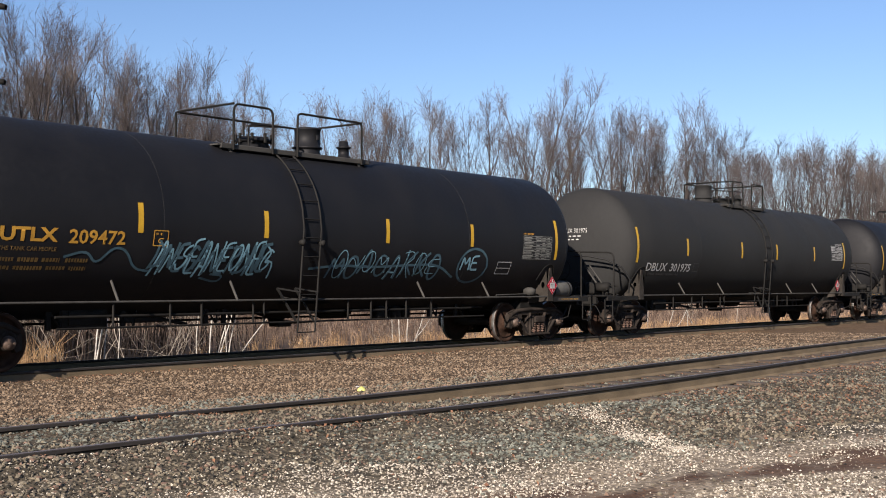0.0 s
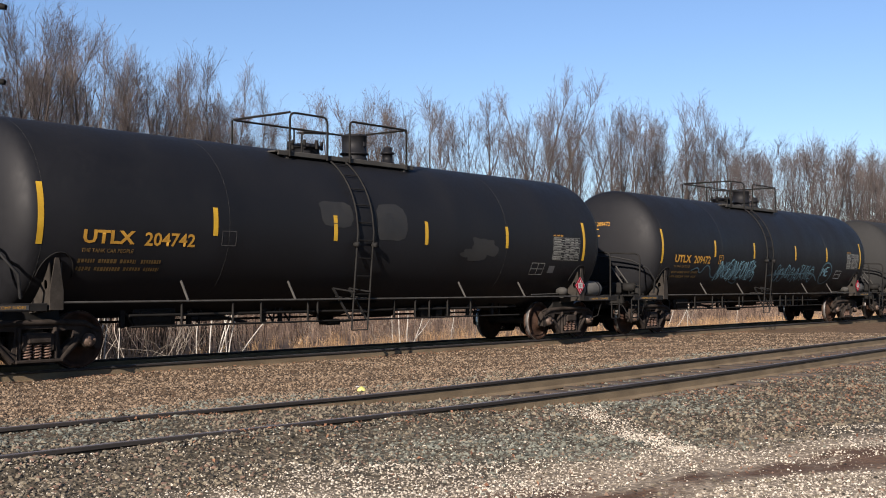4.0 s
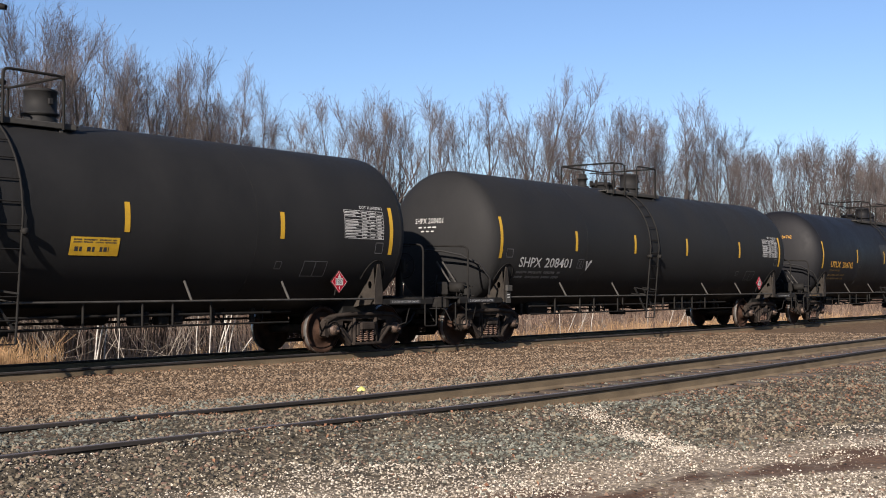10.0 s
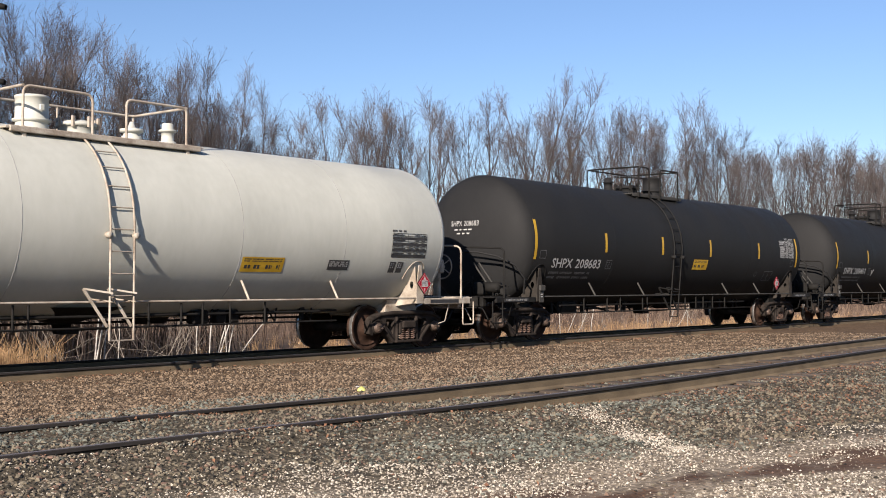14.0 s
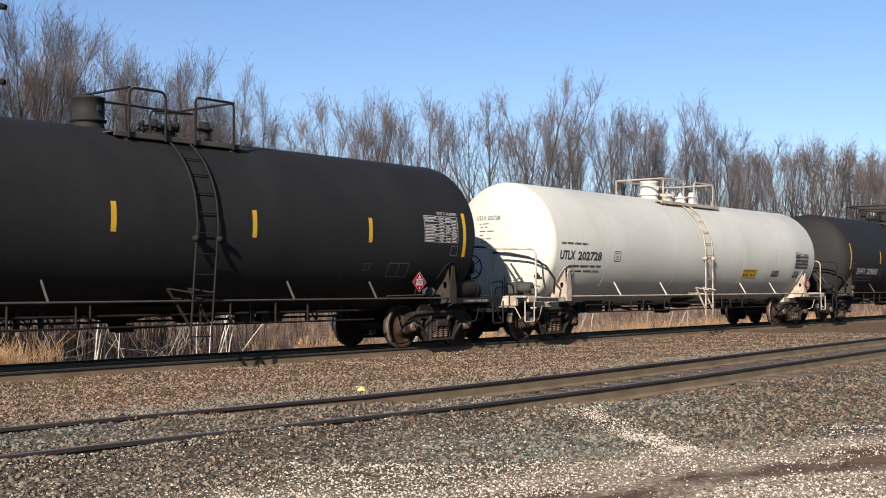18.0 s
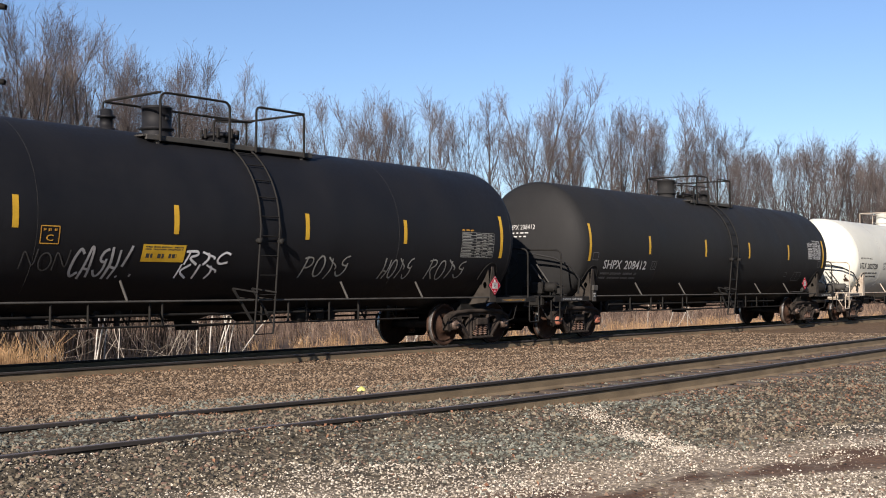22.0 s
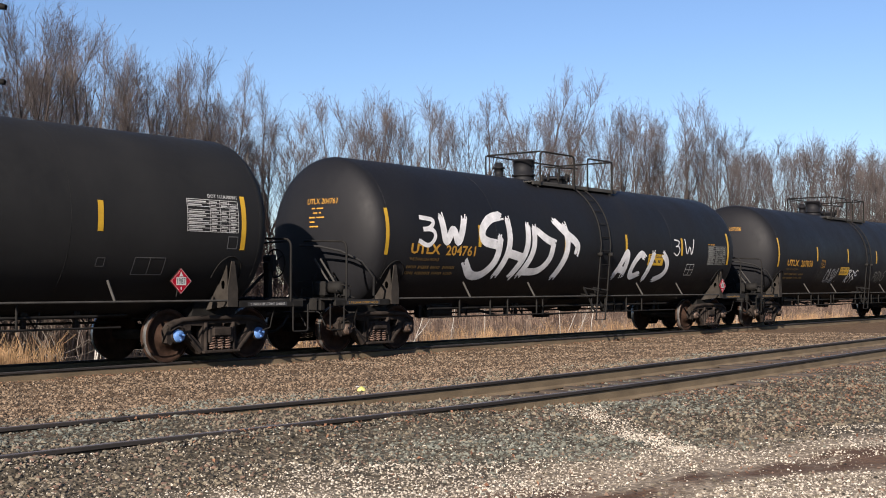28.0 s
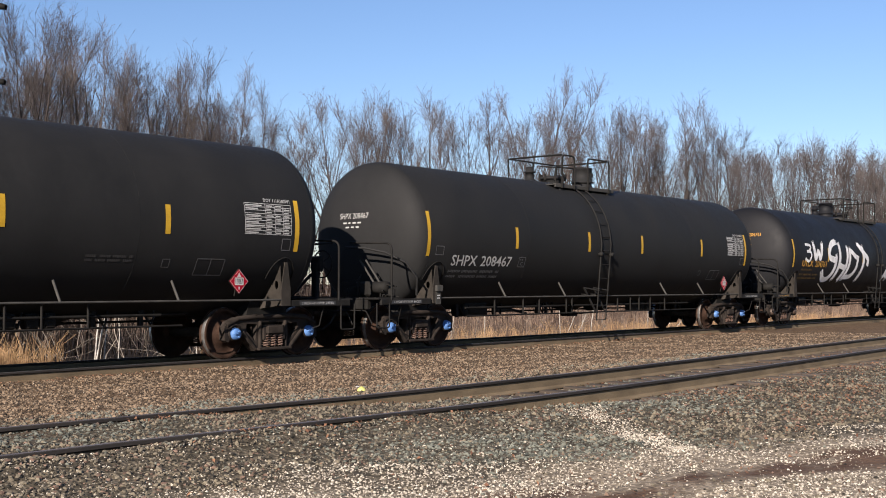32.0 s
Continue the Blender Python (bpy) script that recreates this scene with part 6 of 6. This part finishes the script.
def stone_models(n, rough, seed):
    """A few rough lumps: points and triangles."""
    r = np.random.RandomState(seed)
    g = (1 + 5 ** 0.5) / 2
    v = np.array([(-1, g, 0), (1, g, 0), (-1, -g, 0), (1, -g, 0), (0, -1, g), (0, 1, g), (0, -1, -g), (0, 1, -g), (g, 0, -1), (g, 0, 1), (-g, 0, -1), (-g, 0, 1)], float) / 1.9
    f = np.array([(0, 11, 5), (0, 5, 1), (0, 1, 7), (0, 7, 10), (0, 10, 11), (1, 5, 9), (5, 11, 4), (11, 10, 2), (10, 7, 6), (7, 1, 8), (3, 9, 4), (3, 4, 2), (3, 2, 6), (3, 6, 8), (3, 8, 9), (4, 9, 5), (2, 4, 11), (6, 2, 10), (8, 6, 7), (9, 8, 1)])
    o = np.array([(1, 0, 0), (-1, 0, 0), (0, 1, 0), (0, -1, 0), (0, 0, 1), (0, 0, -1)], float)
    fo = np.array([(0, 2, 4), (2, 1, 4), (1, 3, 4), (3, 0, 4), (2, 0, 5), (1, 2, 5), (3, 1, 5), (0, 3, 5)])
    big = [(v * (1 + rough * r.uniform(-1, 1, (12, 1))) * r.uniform(0.65, 1.25, (1, 3)), f) for _ in range(n)]
    small = [(o * (1 + rough * r.uniform(-1, 1, (6, 1))) * r.uniform(0.7, 1.25, (1, 3)), fo) for _ in range(n)]
    return big, small


def scatter(name, label, mat, xy, size, seed, fine):
    """Stones lying on the ground at xy, with their sizes, as one mesh."""
    r = np.random.RandomState(seed)
    big, small = stone_models(6, 0.38, seed)
    z = ground_height(xy[:, 0], xy[:, 1])
    V, F, k = [], [], 0
    which = r.randint(0, 6, len(xy))
    for kind in (0, 1):
        for w in range(6):
            pick = np.where((which == w) & (fine == kind))[0]
            if not len(pick):
                continue
            v, f = (big, small)[kind][w]
            n = len(pick)
            a, b = r.uniform(0, 6.28, n), r.uniform(-0.5, 0.5, n)
            ca, sa, cb, sb = np.cos(a), np.sin(a), np.cos(b), np.sin(b)
            x = v[None, :, 0] * cb[:, None] - v[None, :, 2] * sb[:, None]
            zz = v[None, :, 0] * sb[:, None] + v[None, :, 2] * cb[:, None]
            y = v[None, :, 1]
            s = size[pick][:, None]
            co = np.stack([(x * ca[:, None] - y * sa[:, None]) * s + xy[pick, 0][:, None], (x * sa[:, None] + y * ca[:, None]) * s + xy[pick, 1][:, None], zz * s * 0.75 + (z[pick] + size[pick] * 0.25)[:, None]], -1)
            V.append(co.reshape(-1, 3))
            F.append((f[None] + (np.arange(n) * len(v))[:, None, None] + k).reshape(-1, 3))
            k += n * len(v)
    return thing(name, label, "gravel", kind="stuff", data=raw_mesh(name, np.concatenate(V), np.concatenate(F), mat))


def field(n, seed, y0, y1):
    """Random places on the ground between y0 and y1, thinning with distance from the lane."""
    r = np.random.RandomState(seed)
    out = []
    while sum(map(len, out)) < n:
        d = 6.5 + 30 * r.uniform(0, 1, 60000) ** 1.7
        a = r.uniform(radians(27), radians(73), 60000)
        x, y = d * np.sin(a), d * np.cos(a) - 16.66
        ok = (y > y0) & (y < y1)
        rails = np.minimum.reduce([np.abs(y - q) for q in (-0.752, 0.752, NEAR_Y - 0.738, NEAR_Y + 0.738)])
        ok &= rails > 0.05
        out.append(np.stack([x[ok], y[ok], d[ok]], 1))
    return np.concatenate(out)[:n], r


def lane_of(x, y):
    return y + 0.16 * np.sin(11.0 * x + 7.0 * y) * np.sin(6.0 * y - 9.0 * x) < np.interp(x, [4, 7.0, 8.0, 9.4, 12.3, 20], [-10.2, -10.7, -11.7, -12.15, -12.45, -13.2]) + 0.22 * np.sin(2.3 * x) + 0.15 * np.sin(5.1 * x + y)


def sizes(r, n, small, large):
    """Many small stones and few large ones."""
    return small + (large - small) * r.uniform(0, 1, n) ** 2.3


p, r = field(84000, 1, -15, -5.6)
spilt = (np.abs(p[:, 0] - 9.85 - 0.77 * (p[:, 1] + 10.8)) < 0.26) & (p[:, 1] < -9.75) & (p[:, 1] > -11.95)
keep = (~lane_of(p[:, 0], p[:, 1]) & ~spilt) | (r.uniform(0, 1, len(p)) < 0.05)
p = p[keep]
green = np.sin(0.9 * p[:, 0] + 0.5) * np.sin(1.3 * p[:, 1] + 0.4 * p[:, 0]) + r.normal(0, 0.5, len(p)) > 0.35
red = ~green & (r.uniform(0, 1, len(p)) < 0.12)
for name, label, mat, pick, seed in (("grey_ballast", "grey crushed ballast stones round the empty track", "stone_grey", ~green & ~red, 1), ("green_ballast", "dark grey-green ballast stones in patches", "stone_green", green, 5), ("red_ballast", "single red-brown stones in the ballast", "stone_red", red, 6)):
    q = p[pick]
    scatter(name, label, mat, q[:, :2], sizes(r, len(q), 0.006, 0.025) * np.interp(q[:, 2], [7, 10, 14], [0.75, 1.0, 1.3]), seed, (q[:, 2] > 9).astype(int))
p, r = field(66000, 2, -7.2, -0.9)
bright = r.uniform(0, 1, len(p)) < 0.016
scatter("brown_ballast", "small brown dusty stones between the tracks", "stone_brown", p[~bright, :2], sizes(r, int((~bright).sum()), 0.006, 0.022) * np.interp(p[~bright, 2], [10, 18], [1.0, 1.3]), 2, (p[~bright, 2] > 7).astype(int))
# a pale patch of spilt chips and single ones on the brown ballast
spill = np.stack([r.normal(14.95, 0.28, 160), r.normal(-5.35, 0.10, 160)], 1)
pale_xy = np.concatenate([p[bright, :2], spill])
scatter("stray_chips", "stray pale chips on the brown ballast", "stone_pale", pale_xy, r.uniform(0.005, 0.013, len(pale_xy)), 7, np.ones(len(pale_xy), int))
p, r = field(105000, 3, -15, -8.9)
lane = lane_of(p[:, 0], p[:, 1])
streak = np.abs(p[:, 0] - 9.85 - 0.77 * (p[:, 1] + 10.8)) < 0.30 + 0.12 * np.sin(5 * p[:, 1])
streak &= (p[:, 1] < -9.7) & (p[:, 1] > -12.0)
rut = np.abs(p[:, 1] + 0.30 * p[:, 0] + 10.4 + 0.12 * np.sin(2.1 * p[:, 0])) < 0.26
speck = r.uniform(0, 1, len(p)) < np.interp(p[:, 0], [4, 9, 14], [0.20, 0.12, 0.025])
keep = ((lane & (r.uniform(0, 1, len(p)) < 0.46)) | streak | speck) & (~rut | (r.uniform(0, 1, len(p)) < 0.10))
p = p[keep]
extra = np.stack([r.normal(0, 0.20, 1300), r.uniform(-11.95, -9.75, 1300)], 1)
extra[:, 0] = 9.85 + 0.77 * (extra[:, 1] + 10.8) + extra[:, 0] * (0.6 + 0.6 * np.sin(4 * extra[:, 1]) ** 2)
p = np.concatenate([p, np.column_stack([extra, np.full(1300, 12.0)])])
scatter("pale_chips", "pale limestone chips on the lane", "stone_pale", p[:, :2], sizes(r, len(p), 0.004, 0.0145) * np.interp(p[:, 0], [9, 13], [1.0, 0.8]), 3, (p[:, 2] > 5.5).astype(int))

# dead leaves and small weeds along the rails
def leaf_rows():
    rows = []
    spots = [(rng.uniform(7, 34), q + rng.gauss(0, 0.10)) for q in (NEAR_Y - 0.95, NEAR_Y + 0.60, -1.0, NEAR_Y - 0.9) for _ in range(60)]
    spots += [(rng.uniform(8, 26), rng.uniform(-13, -10)) for _ in range(60)]
    for x, y in spots:
        z = float(ground_height(np.array(x), np.array(y)))
        for _ in range(rng.randrange(4, 16)):
            bx, by = x + rng.gauss(0, 0.22), y + rng.gauss(0, 0.06)
            rows.append((bx, by, z - 0.01, bx + rng.gauss(0, 0.03), by + rng.gauss(0, 0.03), z + rng.uniform(0.006, 0.02), 0.006, 0.003))
    return rows


sticks_stuff("dead_weeds", "red-brown dead leaves and weeds along the rails", "weeds", "leaf", leaf_rows())


def fallen_leaves(n):
    """Curled dead leaves lying on the stones, each a bent diamond."""
    V, F = [], []
    for i in range(n):
        if i % 9 == 1:
            d, a = 7 + 22 * rng.random() ** 1.3, radians(rng.uniform(30, 73))
            x, y = d * math.sin(a), d * math.cos(a) - 16.66
            if y > -1.2:
                continue
        elif i % 2:
            x = rng.uniform(12, 30)
            y = rng.uniform(-12.4, -9.3) + 0.35 * math.sin(1.1 * x)
        else:
            x, y = rng.uniform(6, 32), rng.choice((NEAR_Y - 0.98, NEAR_Y - 0.62, NEAR_Y + 0.55, -0.98)) + rng.gauss(0, 0.10)
        z = float(ground_height(np.array(x), np.array(y))) + rng.uniform(0.012, 0.03)
        a, s = rng.uniform(0, 6.28), rng.uniform(0.008, 0.021)
        u, w = Vector((math.cos(a), math.sin(a), rng.gauss(0, 0.5))) * s, Vector((-math.sin(a), math.cos(a), rng.gauss(0, 0.5))) * s * 0.55
        c = Vector((x, y, z))
        k = len(V)
        V += [c - u, c + w + Vector((0, 0, s * 0.3)), c + u, c - w + Vector((0, 0, s * 0.3)), c]
        F += [(k, k + 4, k + 1), (k + 4, k + 2, k + 1), (k, k + 3, k + 4), (k + 4, k + 3, k + 2)]
    return np.array([tuple(v) for v in V]), np.array(F)


thing("fallen_leaves", "dry red-brown leaves scattered on the gravel", "leaves", kind="stuff", data=raw_mesh("fallen_leaves", *fallen_leaves(8500), "leaf"))


def crumpled(seed, rx, ry, rz):
    r = random.Random(seed)
    sh = Shape().lathe([(0.0, 1.0), (0.25, 0.98), (0.6, 0.8), (0.85, 0.5), (1.0, 0.02)], "z", (0, 0, 0), 14)
    sh.v = [(x * rx * r.uniform(0.85, 1.12), y * ry * r.uniform(0.85, 1.12), z * rz * r.uniform(0.8, 1.1) - 0.004) for x, y, z in sh.v]
    return sh


for nm, mt, x, y, s, lb in (("plastic_scrap", "plastic_yellow", 10.85, -6.3, (0.07, 0.055, 0.055), "crumpled yellow plastic scrap lying by the rail"), ("plastic_scrap", "plastic_white", 11.5, -5.6, (0.07, 0.03, 0.02), "small white plastic scrap on the gravel")):
    z = float(ground_height(np.array(x), np.array(y)))
    solid(nm, crumpled(3, *s), mt, lb, "litter", m=pose(x, y, z + 0.015, 0, 0, 25))

# signal mast at the edge of the view
mast = thing("signal_mast", "dark steel signal mast behind the track", "signal", m=pose(12.99, 7.0, -0.7))
part("mast", Shape().lathe([(0, 0.11), (0.3, 0.11), (0.32, 0.055), (10.0, 0.05), (10.02, 0.0)], "z", (0, 0, 0), 12), "frame", mast)
for z in (8.10, 6.45):
    lamp = part("signal_head", Shape().lathe([(0.0, 0.0), (0.0, 0.06), (0.10, 0.07), (0.16, 0.075), (0.30, 0.06), (0.30, 0.045), (0.05, 0.045)], "x", (0, 0, 0), 14), "frame", mast, at=pose(0.02, -0.08, z, 0, 12, -60))
    part("bracket", Shape().box((-0.02, 0, -0.06), (0.12, 0.06, 0.05), None, 0.01), "frame", lamp)

# wooden ties, sunk to their tops in the stones
def tie_mesh():
    sh = Shape().box((0, 0, 0), (0.22, 2.5, 0.16), None, 0.012)
    me = sh.mesh("tie")
    me.materials.append(MAT["tie"])
    return me


tie_me = tie_mesh()
for label, y, z, x0, n in (("row of weathered wooden ties under the train", 0.0, -0.245, 4, 120), ("row of weathered wooden ties sunk in the gravel", NEAR_Y, NEAR_Z - RAIL_H - 0.064, 2, 90)):
    row = thing("track_bed", label, "railway ties", kind="structure", m=pose(x0, y, z))
    for i in range(n):
        ob = new("tie", tie_me)
        ob.parent = row
        ob.matrix_basis = pose(i * 0.55, rng.gauss(0, 0.02), rng.gauss(0, 0.006), 0, 0, rng.gauss(0, 0.8))


def motions():
    marks = [i * 0.8 for i in range(41)]
    steps = [i / 10 for i in range(321)]
    for (x, *_), (car, wheels) in zip(TRAIN, CARS):
        walk(car, [(t, pose(x + run(t), 0, 0)) for t in marks])
        for w in wheels:
            p = w.location.copy()
            walk(w, [(t, pose(p.x, 0, RW, 0, math.degrees(run(t) / RW), 0)) for t in steps])


CARS = [tank_car(*row) for row in TRAIN]
markings()
motions()
